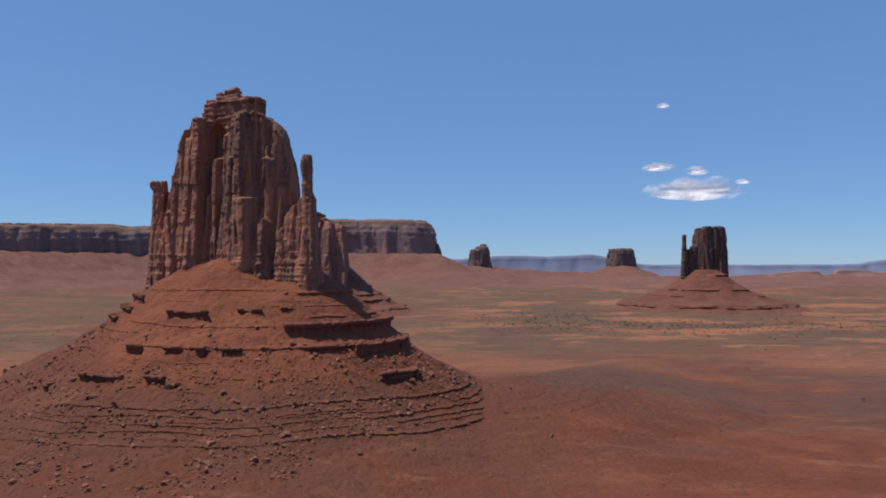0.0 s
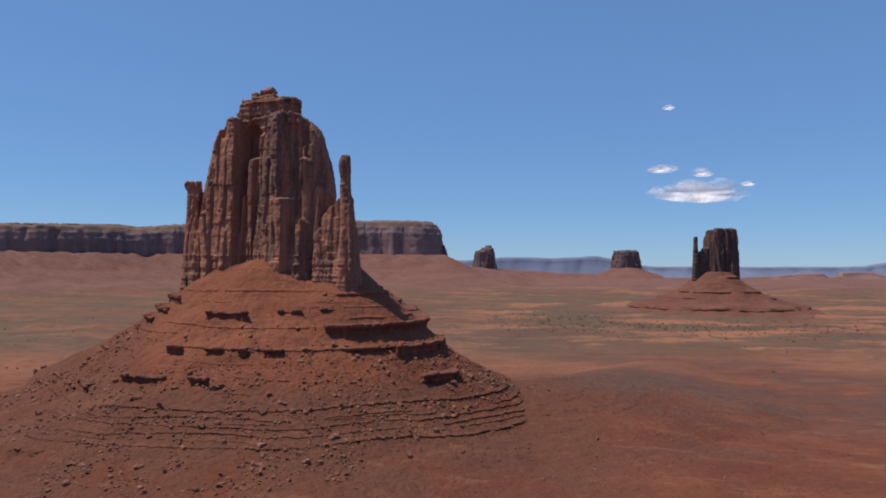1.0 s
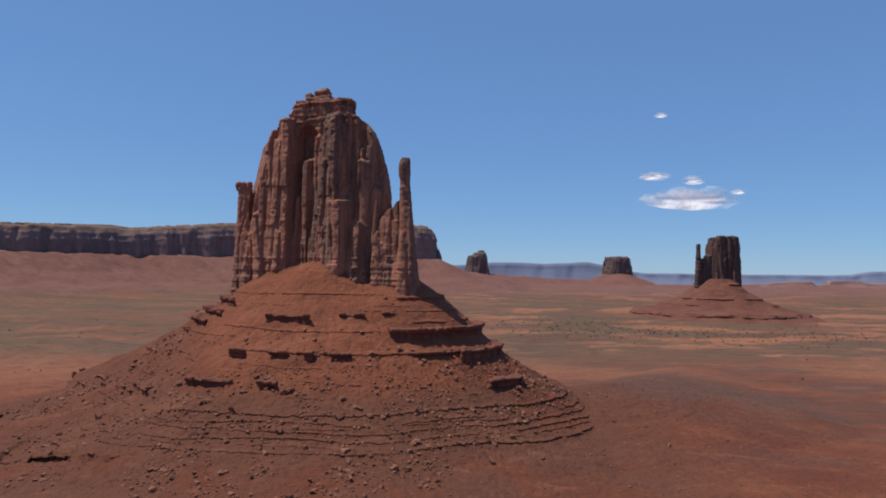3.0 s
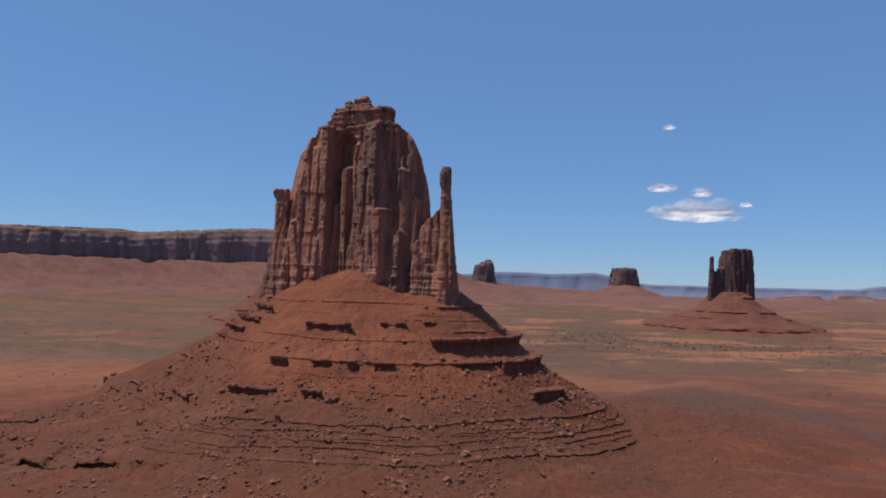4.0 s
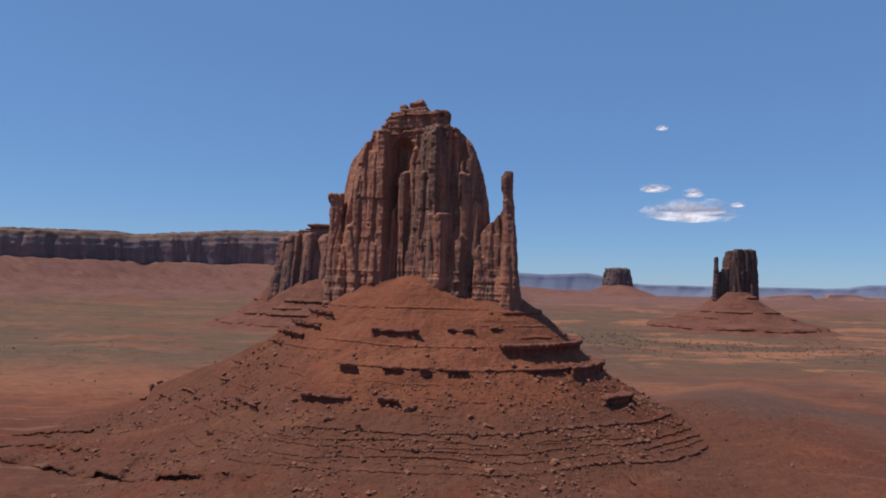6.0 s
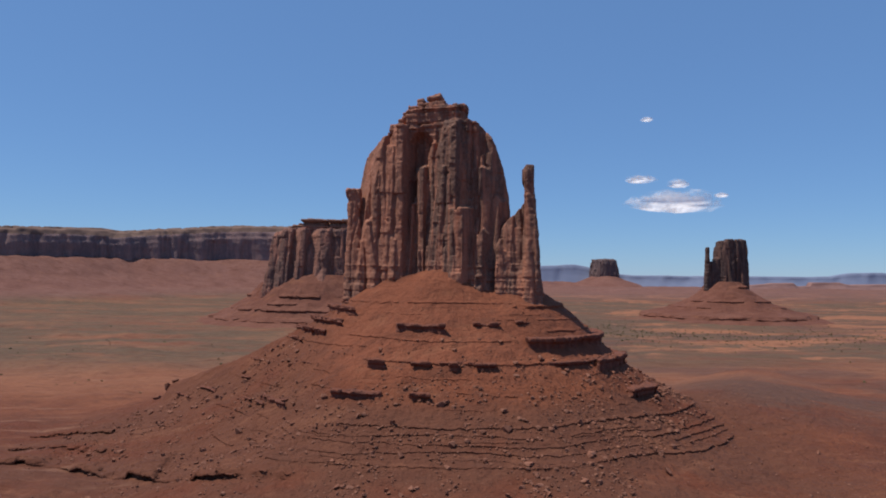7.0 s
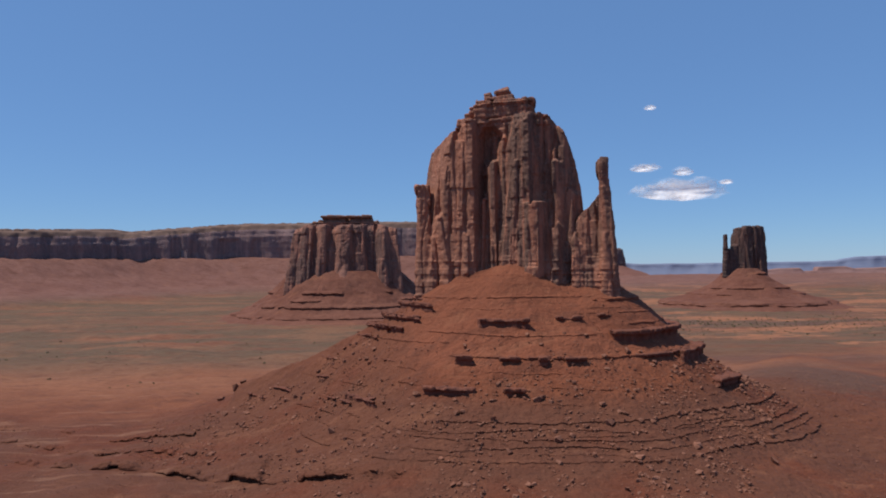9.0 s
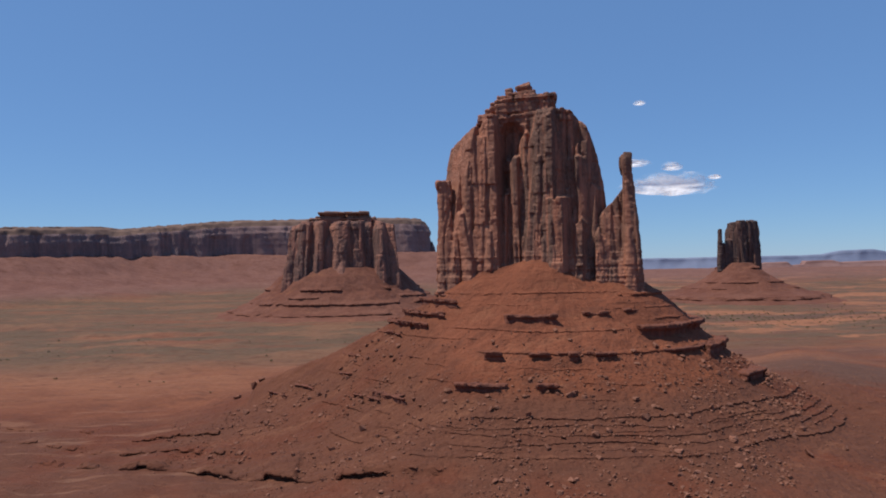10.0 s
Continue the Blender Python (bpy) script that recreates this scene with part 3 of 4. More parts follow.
def build_tower():
    rock = Rock((-92, -34, 92), (74, 50, 256), 0.7)
    rock.relief(PILLARS, tower_wall, lambda u: np.interp(u, [-80, -50, 0, 40, 62], [26, 44, 40, 32, 20]), seed=900)
    # the rounded outline of the whole: steep shoulders that curve in towards the top
    def outline(x, y, z):
        right = np.interp(z, [90, 170, 190, 205, 220, 232, 240, 246, 250, 254], [65, 61.5, 59.5, 57, 53, 48.5, 44, 39, 32, 24])
        left = np.interp(z, [90, 188, 230, 253, 258], [-86, -66, -55, -44.5, -40]) - 0.89 * (y - 5)
        flank = np.interp(z, [90, 200, 215, 230, 239, 243, 261], [-74, -72, -69, -65.5, -53, -45, -41]) - 0.26 * (y - 15)
        top = np.interp(x, [-60, -46, -38, -30, 22, 32, 40, 46, 52], [234, 244, 248, 250.5, 251.5, 250.5, 248, 243.5, 236])
        return np.maximum(np.maximum(x + 0.25 * (y - 10) - right, np.maximum(0.75 * (left - x), flank - x)), z - top)
    rock.trim(outline)
    # the shoulder pillar
    rock.spindle([92, 130, 165, 190, 195, 198, 200], [-66, -66.5, -67, -67.6, -68.6, -68.8, -68.4], [-8, -6, -4, -3, -3, -3, -3], [9, 7.8, 6.9, 6.4, 6.9, 6.8, 5.6], 1.1, 0.3, 3.2)
    rock.weather(1.0, tower_beds, seed=11, cracks=1.3, blocks=0.8, lumps=1.5, joints=1.2)
    return settle(rock.build("tower", CLIFF, butte, from_face))


def build_cap():
    rock = Rock((-56, -18, 240), (40, 60, 284), 0.6)
    rock.slab(-40, 26, 1, 30, 244, 253)
    rock.slab(-35, -14, 10, 32, 250, 259)
    rock.slab(-30, -10, 6, 28, 255, 264)
    rock.slab(-25, 22.5, 0.5, 22, 250, 264)
    rock.slab(-23, 24, -0.5, 21, 263, 267.5)
    rock.slab(-16, 9, 2, 17, 266, 271)
    rock.slab(-8, 4, 4, 13, 270, 276.5)
    rock.slab(-17, -10, 4, 12, 268, 273.5)
    rock.weather(0.8, lambda z: 0.5 + 0 * z, seed=41, cracks=1.2, blocks=1.0, lumps=3.0)
    return settle(rock.build("cap_rock", CLIFF, butte, from_face))


def build_spire():
    rock = Rock((44, -34, 88), (106, 34, 222), 0.6)
    # the ridge that climbs to the spire
    rock.relief([
        (56.5, -9.0, 152, 57.5, -14.0, 1.6, 1.3, 0.5, 1.6), (60, -4.0, 166, 61, -12, 1.4, 1.2, 0.7, 1.4), (64.5, -1.0, 176, 65, -11, 1.4, 0.9, 0.8, 1.4),
        (69.5, 0.0, 182, 70, -9, 2.0, 0.7, 0.9, 1.6), (74, -4.0, 140, 74, -11, 1.6, 1.0, 0.9, 1.8), (66, -8.0, 132, 67, -13.5, 2.0, 1.0, 0.9, 1.8)],
        lambda u, z: np.interp(u, [44, 54, 60, 76, 88, 96], [16, 8, 3, 0, 4, 16]) - 3.5 * ease(z, 160, 112), lambda u: np.interp(u, [44, 60, 80, 96], [14, 14, 9, 2]), seed=930)
    rock.trim(lambda x, y, z: np.maximum(z - np.interp(x, [48, 55, 60, 65, 70, 75, 80, 84, 90], [160, 166, 170, 174.5, 181, 188, 180, 150, 112]), 53 - x))
    rock.spindle([88, 118, 140, 160, 180, 196, 204, 209, 212, 214.5], [81.5, 81, 80.4, 79.8, 79.0, 78.4, 77.9, 78.0, 78.6, 79], [-3] * 10, [9.5, 7.8, 6.6, 5.7, 4.7, 4.4, 4.9, 4.8, 4.3, 3.4], 1.1, 0.4, 3.6)
    rock.weather(0.8, lambda z: 0.04 + 0.2 * ease(z, 146, 122), seed=71, cracks=1.2, blocks=0.8, lumps=1.6, joints=1.4)
    return settle(rock.build("spire", CLIFF, butte, from_face))


tower = build_tower()
cap_rock = build_cap()
spire = build_spire()

# the talus cone: a skirt round the line of the tower's foot, wider or narrower by its direction
FOOT_MID, FOOT_HALF = (-162.5, 586.0), 45.2
FOOT_WAY = (0.984, -0.177)
SLOPE_OUT = [12, 30, 45, 60, 75, 90, 105, 125, 145, 170, 200, 240, 290, 350, 430]
SLOPE_UP = [124.5, 113, 100, 85.5, 70.5, 58, 48, 37, 26, 15.6, 9, 1.3, -4.2, -7, -14]
TURNS = [-210, -190, -175, -160, -145, -130, -115, -95, -75, -55, -35, -15, 5, 30, 60, 110, 150]
NARROW = [0.80, 0.90, 0.98, 1.10, 1.07, 0.94, 0.90, 0.88, 0.90, 1.03, 1.04, 0.97, 0.92, 0.98, 1.00, 0.90, 0.80]
# top height, thickness, least noise that shows it, from x, to x
LEDGES = [
    (124, 0.7, 0.40, -400, 200), (119, 0.6, 0.45, -400, 200), (107, 1.1, 0.36, -400, -120), (106, 2.4, 0.25, -122, -60), (100, 0.6, 0.50, -400, 200), (96, 0.8, 0.50, -150, 200),
    (88, 1.2, 0.40, -100, 200), (82.5, 1.0, 0.28, -245, -112), (75.5, 1.0, 0.34, -290, -230), (69.0, 1.6, 0.10, -232, -30), (60, 0.8, 0.58, -400, 200),
    (52, 0.9, 0.56, -400, -120), (44, 0.7, 0.58, -400, 200), (37.2, 1.1, 0.20, -245, 60),
    (33.0, 0.8, 0.30, -260, 200), (29.6, 0.8, 0.30, -280, 200), (26.2, 0.8, 0.30, -300, 200), (22.6, 1.0, 0.26, -300, 200),
    (31.2, 0.6, 0.48, -330, 200), (24.4, 0.6, 0.48, -330, 200), (18, 0.9, 0.52, -420, -150), (13, 0.9, 0.54, -420, -180), (8, 0.8, 0.54, -450, -200), (45, 0.8, 0.52, -420, -270), (30, 0.8, 0.50, -420, -270),
]


def talus_place(a, off):
    """The plan place at the angle a and that far off the tower's foot line."""
    f = np.tanh(2.2 * (np.cos(a) * FOOT_WAY[0] + np.sin(a) * FOOT_WAY[1])) / math.tanh(2.2) * FOOT_HALF
    return FOOT_MID[0] + f * FOOT_WAY[0] + off * np.cos(a), FOOT_MID[1] + f * FOOT_WAY[1] + off * np.sin(a)


def foot_distance(x, y):
    along = np.clip((x - FOOT_MID[0]) * FOOT_WAY[0] + (y - FOOT_MID[1]) * FOOT_WAY[1], -FOOT_HALF, FOOT_HALF)
    return np.hypot(x - FOOT_MID[0] - along * FOOT_WAY[0], y - FOOT_MID[1] - along * FOOT_WAY[1])


def talus_height(x, y):
    """The slope without its ledges, with a small cone of earth that leans on the tower's face."""
    off = foot_distance(x, y)
    a = np.arctan2(y - FOOT_MID[1], x - FOOT_MID[0])
    turn = np.degrees(a)
    wide = off * np.interp(np.where(turn > 150, turn - 360, turn), TURNS, NARROW)
    rib = (rough_noise(np.cos(a) * 6, np.sin(a) * 6, off / 160, 51, 3) - 0.5) * np.interp(off, [40, 120, 250], [2, 6, 16])
    rib = rib + (rough_noise(x / 22, y / 22, 0, 52, 3) - 0.5) * 5
    z = np.interp(wide + rib, SLOPE_OUT, SLOPE_UP)
    z = z + 13 * np.exp(-((x + 178) / 26) ** 2 - ((y - 566) / 22) ** 2)
    # a straight spur runs out from the shoulder of the tower
    spur = np.interp(x, [-470, -440, -418, -408, -349, -330, -292, -255, -235], [-12, 4, 13, 28, 52, 61, 81, 100, 105])
    spur = spur - 0.48 * np.maximum(np.abs(y - np.interp(x, [-440, -410, -349, -292, -255], [690, 664, 640, 624, 604]) + 0.4 * rib) - 5, 0)
    spur = spur + 3.0 * (rough_noise(x / 14, y / 14, 0, 53, 3) - 0.5)
    h = np.clip(0.5 + 0.5 * (z - spur) / 6, 0, 1)
    z = z + (spur * (1 - h) + z * h + 6 * h * (1 - h) - z) * ease(x, -205, -250)
    return np.maximum(z, apron(x, y) + 0.4) + bank(x, y)


def talus_point(a, off):
    x, y = talus_place(a, off)
    z = talus_height(x, y)
    run = np.interp(z, [-9, 0, 10, 30, 60, 150], [2.6, 2.6, 2.4, 2.0, 1.2, 1.0])
    run = run * (1 + 0.4 * ease(x, -70, 30) * ease(z, 55, 42))
    out = np.zeros_like(z)
    for n, (top, thick, least, x0, x1) in enumerate(LEDGES):
        here = top + 2.2 * (smooth_noise(x / 60, y / 60, n, 60) - 0.5) - 3.6 * ease(x, -90, 20) * (top < 45)
        broken = lattice(np.floor(x / 3.5 + 2 * smooth_noise(x / 9, y / 9, n, 61)), np.floor(y / 3.5), 0 * x + n, 62)
        show = ease(rough_noise(x / 24, y / 24, n * 3.7, 63, 3) + 0.10 * (broken - 0.5), least, least + 0.06)
        show = show * ease(x, x0 - 2, x0 + 2) * ease(x, x1 + 2, x1 - 2)
        part = (z - (here - thick)) / thick
        rise = np.clip(part, 0, 1) * (part < 1) + np.clip(1 - (part - 1) / 0.9, 0, 1) * (part >= 1)
        under = -np.exp(-((part - 0.05) / 0.22) ** 2) * 0.45 * thick
        out = np.maximum(out, show * thick * run * rise * (0.9 + 0.3 * broken)) + show * under
    px, py = x + out * np.cos(a), y + out * np.sin(a)
    z = z + (rough_noise(px / 5, py / 5, 0, 70, 3) - 0.5) * np.interp(off, [30, 90, 330], [0.7, 2.0, 1.2])
    z = z + (rough_noise(px / 1.7, py / 1.7, 0, 71, 2) - 0.5) * np.interp(off, [40, 100, 330], [0.2, 0.9, 0.5])
    return px, py, z


def build_talus():
    front = np.linspace(radians(-186), radians(24), 1000)
    behind = np.linspace(radians(24), radians(174), 170)[1:-1]
    angle = np.concatenate([front, behind])
    off = np.concatenate([np.arange(14, 40, 1.3), np.arange(40, 170, 0.6), np.arange(170, 362, 1.2), np.arange(362, 560, 4.0)])
    o, a = np.meshgrid(off, angle, indexing="ij")
    x, y, z = talus_point(a, o)
    ob = surface_object("talus_slope", np.stack([x, y, z], -1).reshape(-1, 3), grid_quads(len(off), len(angle), True), SOIL, butte, smooth=False)
    return settle(ob)


talus = build_talus()

# ---- the second mitten-shaped butte ----
def far_talus(parent, cx, cy, half_x, half_y, off, up, seed, ledges=(), turns=360):
    a = np.linspace(0, 2 * math.pi, turns, endpoint=False)
    o, a = np.meshgrid(np.arange(0, max(off) + 1, 2.5), a, indexing="ij")
    x, y = cx + (half_x + o) * np.cos(a), cy + (half_y + o) * np.sin(a)
    rib = (rough_noise(x / 50, y / 50, 0, seed, 4) - 0.5) * np.interp(o, [0, 100], [6, 36])
    z = np.interp(o + rib, off, up)
    out = np.zeros_like(z)
    for n, (top, thick, least) in enumerate(ledges):
        show = ease(rough_noise(x / 60, y / 60, n * 3.1, seed + 3, 3), least, least + 0.05)
        part = (z - top + thick) / thick
        rise = np.clip(part, 0, 1) * (part < 1) + np.clip(2 - part, 0, 1) * (part >= 1)
        out = np.maximum(out, show * thick * 1.7 * rise) - show * np.exp(-((part - 0.1) / 0.25) ** 2) * thick * 0.8
    x, y = x + out * np.cos(a), y + out * np.sin(a)
    z = z + (rough_noise(x / 12, y / 12, 0, seed + 8, 3) - 0.5) * 3
    ob = surface_object("talus_slope", np.stack([x, y, z], -1).reshape(-1, 3), grid_quads(z.shape[0], z.shape[1], True), TALUS, parent, smooth=False)
    return settle(ob)


def build_mitten():
    ob = thing("sandstone_butte", "dark red sandstone butte with a thin detached spire on talus", "butte", (740, 1980, 0))
    rock = Rock((650, 1930, 88), (822, 2062, 248), 1.7)
    rock.column(745, 1995, 26, 232, 0.03, 0.1, squash=1.1, crown=0.1)
    rock.column(726, 1982, 12, 233, 0.01, 0.4, crown=0.2)
    rock.column(745, 1976, 13, 237, 0.01, 0.1, crown=0.2)
    rock.column(764, 1976, 11, 236, 0.01, 0.6, crown=0.2)
    rock.column(780, 1984, 13, 237, 0.05, 0.3, crown=0.4)
    rock.column(770, 2004, 22, 234, 0.03, 0.2, crown=0.3)
    rock.column(706, 1978, 8, 182, 0.03, 0.4, crown=0.8)
    rock.column(696, 1976, 8, 170, 0.04, 0.1, crown=0.8)
    rock.weather(1.6, lambda z: 0.03 + 0.12 * ease(z, 130, 110), seed=111, cracks=1.6, blocks=0.5, lumps=2.0, joints=1.5, ribs=(5.0, 16.0, 110.0, 250.0))
    settle(rock.build("tower", DARK_CLIFF, ob))
    thumb = Rock((650, 1940, 88), (712, 2010, 225), 1.3)
    thumb.column(678, 1972, 5.2, 212, 0.035, 0.3, crown=0.4, soft=0.5)
    thumb.column(678, 1972, 7.5, 213, -0.3, 0.3, crown=0.3, soft=0.5)
    thumb.weather(1.0, seed=121, lumps=2.0)
    settle(thumb.build("spire", DARK_CLIFF, ob))
    far_talus(ob, 740, 1990, 46, 30, [0, 14, 44, 84, 134, 184, 234, 276], [114, 99, 76, 52, 33, 18, 6, -8], 131, ((100, 5, 0.40), (60, 4, 0.50), (44, 4, 0.48), (24, 11, 0.12)))
    return ob


mitten = build_mitten()


# ---- the blocky butte behind ----
def build_block_butte():
    ob = thing("sandstone_butte", "broad blocky sandstone butte with fluted walls and a flat cap", "butte", (-395, 1880, 0))
    rock = Rock((-580, 1760, 60), (-205, 2010, 276), 1.9)
    rock.relief([
        (-515, 1818, 222, -524, 1796, 7, 0.5, 2.2, 0.9), (-483, 1812, 232, -490, 1788, 9, 0.6, 2.4, 0.8), (-470, 1816, 200, -472, 1800, 3, 0.8, 2.0, 1.2), (-444, 1808, 234, -450, 1786, 6, 0.9, 2.4, 0.8),
        (-429, 1812, 190, -430, 1792, 4, 1.2, 2.0, 1.4), (-388, 1808, 236, -400, 1786, 12, 0.9, 1.6, 0.7), (-394, 1794, 140, -394, 1774, 3, 0.6, 1.3, 2.0), (-356, 1812, 236, -352, 1796, 9, 0.7, 1.5, 0.8),
        (-327, 1822, 226, -326, 1808, 5, 1.0, 1.6, 1.0), (-298, 1806, 222, -296, 1782, 6, 1.6, 1.6, 1.0), (-268, 1826, 224, -262, 1800, 9, 0.7, 1.2, 0.9)],
        lambda u, z: np.interp(u, [-560, -525, -480, -350, -290, -255, -235], [1900, 1840, 1832, 1828, 1838, 1850, 1920]) + 8 - 8 * ease(z, 160, 100), lambda u: np.interp(u, [-540, -480, -300, -240], [1880, 1970, 1970, 1880]), seed=960, soft=2.0)
    rock.trim(lambda x, y, z: np.maximum(np.maximum(-539 + 0.14 * (z - 100) - x, x + 263 - 0.10 * (238 - z)), z - np.interp(x, [-545, -520, -490, -300, -262, -245], [218, 228, 240, 240, 230, 222])))
    rock.slab(-488, -306, 1842, 1980, 232, 246, 3, 3.0)
    rock.slab(-478, -308, 1836, 1970, 242, 251, 3, 3.0)
    rock.slab(-464, -322, 1842, 1960, 249, 256, 3, 3.0)
    rock.slab(-456, -326, 1834, 1950, 258, 266, 3)
    rock.slab(-448, -334, 1845, 1945, 252, 260, 3)
    rock.weather(1.7, lambda z: 0.06 + 0.12 * ease(z, 215, 235), seed=153, cracks=1.3, blocks=0.9, lumps=2.0, joints=1.2)
    rock.build("tower", HAZED_MID_CLIFF, ob, cap_from=lambda x: 246 + 0 * x, cap=MID_CAP)
    far_talus(ob, -395, 1905, 140, 112, [0, 26, 58, 96, 130, 175, 235, 295], [124, 102, 66, 40, 21, 8, -2, -12], 161, ((70, 5, 0.5), (52, 4, 0.55), (38, 6, 0.36), (17, 6, 0.34)), 460)
    return ob


block_butte = build_block_butte()


# ---- the long mesa ----
def build_mesa():
    ob = thing("mesa", "long dark red mesa wall with a stepped cap and a notch", "mesa", (-900, 3450, 0))
    rock = Rock((-2300, 2470, 120), (20, 3800, 380), 6.5)
    x, y = rock.axes[0][:, None], rock.axes[1][None, :]
    spine = [(-2150, 2660), (-1800, 2990), (-1690, 3090), (-1500, 3340), (-1070, 3585), (-520, 3685), (-220, 3690)]
    flat = away_from_line(x, y, spine) - 195
    flat = flat + 26 * (rough_noise(x / 70, y / 70, 0, 171, 3) - 0.5) + 40 * (rough_noise(x / 260, y / 260, 0, 172, 2) - 0.5)
    crest = ([-2300, -1700, -1480, -1420, -1350, -1000, -500, 0], [292, 298, 310, 300, 314, 350, 360, 356])
    top = np.interp(x + 0 * y, *crest)
    z = rock.axes[2][None, None, :]
    down = top[:, :, None] - z
    back = np.interp(down, [-10, 0, 9, 10, 34, 38, 60, 64, 130, 200], [62, 46, 44, 30, 16, 12, 8, 2, 0, -6])
    d = np.maximum(flat[:, :, None] + back, -down)
    rock.d[:] = np.clip(d, -30, 30)
    rock.weather(5.0, lambda z: 0.05 + 0 * z, seed=181, cracks=1.5, blocks=0.25, lumps=0.5, flutes=2.4, flute_top=268, pleats=(20.0, 130.0, 150.0, 310.0), pleats_from=-1440.0)
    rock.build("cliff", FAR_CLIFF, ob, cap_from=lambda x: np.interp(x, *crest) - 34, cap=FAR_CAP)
    return ob


mesa = build_mesa()


def far_tower(name, label, columns, low, high, cell, seed, at):
    ob = thing(name, label, "butte", at)
    rock = Rock(low, high, cell)
    for x, y, r, top, taper in columns:
        rock.column(x, y, r, top, taper, 0.3, crown=0.15, soft=4)
    rock.weather(3.5, lambda z: 0.06 + 0 * z, seed=seed, lumps=2.2, ribs=(10.0, 45.0, 100.0, 260.0))
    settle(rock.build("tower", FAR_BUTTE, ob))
    return ob


far_tower("sandstone_butte", "small distant square butte with a stepped top on the skyline", [(222, 4425, 44, 226, 0.16), (248, 4425, 34, 244, 0.14), (256, 4430, 16, 258, 0.12)], (120, 4330, 100), (350, 4520, 270), 4.0, 201, (235, 4420, 0))
far_tower("sandstone_butte", "distant round flat-topped butte on a low cone", [(1165, 4620, 62, 236, 0.10), (1182, 4620, 62, 236, 0.10)], (1040, 4510, 90), (1310, 4740, 250), 4.0, 211, (1175, 4620, 0))


# ---- far ridges and clouds ----
def ridge(name, label, xs, tops, y0, lean, material, base=30, seed=0, deep=120, category="ridge"):
    x = np.arange(xs[0], xs[-1], 12.0)
    top = np.interp(x, xs, tops) + (rough_noise(x / 160, 0 * x, 0 * x, seed, 4) - 0.5) * 8
    rows = []
    for f, g in ((0, 0), (0.25, 0.14), (0.5, 0.26), (0.72, 0.36), (0.8, 0.38), (0.97, 0.41), (1.0, 0.46), (1.0, 0.8), (0.0, 1.0)):
        wander = (rough_noise(x / 90, 0 * x + f, 0 * x, seed + 5, 3) - 0.5) * 24
        rows.append(np.stack([x, y0 + lean * x + deep * g + wander * (0 < g < 0.5), base + (top - base) * f], -1))
    v = np.stack(rows, 0)
    ob = surface_object(name, v.reshape(-1, 3), grid_quads(v.shape[0], v.shape[1]), material)
    return tagged(ob, label, category, kind="structure")


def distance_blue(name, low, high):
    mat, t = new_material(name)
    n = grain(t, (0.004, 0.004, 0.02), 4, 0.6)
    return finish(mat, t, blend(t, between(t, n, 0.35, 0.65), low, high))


# the far ridge's blue is distance haze put into its base colour
HAZE_BLUE = distance_blue("far_haze_blue", (0.20, 0.225, 0.31), (0.225, 0.25, 0.335))
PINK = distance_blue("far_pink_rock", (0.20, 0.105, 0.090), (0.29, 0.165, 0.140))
ridge("backdrop_ridge", "long ridge on the far horizon, tinted blue-grey for haze", [-900, 150, 360, 600, 700, 960, 1010, 1110, 1200, 1420, 2200, 2600, 2720, 2860, 3050, 3200, 3700, 4300], [150, 170, 188, 190, 184, 196, 198, 180, 146, 128, 130, 130, 134, 160, 164, 136, 134, 130], 4790, -0.10, HAZE_BLUE, 40, 301)
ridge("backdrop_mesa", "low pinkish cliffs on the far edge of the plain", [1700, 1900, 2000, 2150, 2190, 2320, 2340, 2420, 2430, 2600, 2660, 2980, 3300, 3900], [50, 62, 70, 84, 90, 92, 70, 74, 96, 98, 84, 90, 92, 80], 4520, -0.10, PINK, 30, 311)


def cloud_material():
    mat, t = new_material("cloud_white")
    t.nodes.remove(t.nodes["Principled BSDF"])
    co = t.nodes.new("ShaderNodeTexCoord")
    length = t.nodes.new("ShaderNodeVectorMath")
    length.operation = "LENGTH"
    face_on = t.nodes.new("ShaderNodeVectorMath")
    face_on.operation = "MULTIPLY"
    face_on.inputs[1].default_value = (1.0, 0.0, 1.2)
    t.links.new(co.outputs["Object"], face_on.inputs[0])
    t.links.new(face_on.outputs[0], length.inputs[0])
    n = times(t, times(t, grain(t, (0.008, 0.0, 0.012), 2, 0.5), 0.6), times(t, grain(t, (0.018, 0.0, 0.022), 4, 0.6), 0.4), "ADD")
    body = times(t, times(t, n, 2.7), times(t, length.outputs["Value"], 1.2), "SUBTRACT")
    lit = node(t, "ShaderNodeBsdfDiffuse", Color=(0.96, 0.96, 0.97, 1))
    glow = node(t, "ShaderNodeBsdfTranslucent", Color=(0.96, 0.96, 0.97, 1))
    both = t.nodes.new("ShaderNodeMixShader")
    both.inputs[0].default_value = 0.68
    clear = t.nodes.new("ShaderNodeBsdfTransparent")
    mix = t.nodes.new("ShaderNodeMixShader")
    t.links.new(lit.outputs[0], both.inputs[1])
    t.links.new(glow.outputs[0], both.inputs[2])
    t.links.new(times(t, between(t, body, 0.08, 1.25), 0.95), mix.inputs[0])
    t.links.new(clear.outputs[0], mix.inputs[1])
    t.links.new(both.outputs[0], mix.inputs[2])
    t.links.new(mix.outputs[0], t.nodes["Material Output"].inputs["Surface"])
    return mat


CLOUD = cloud_material()


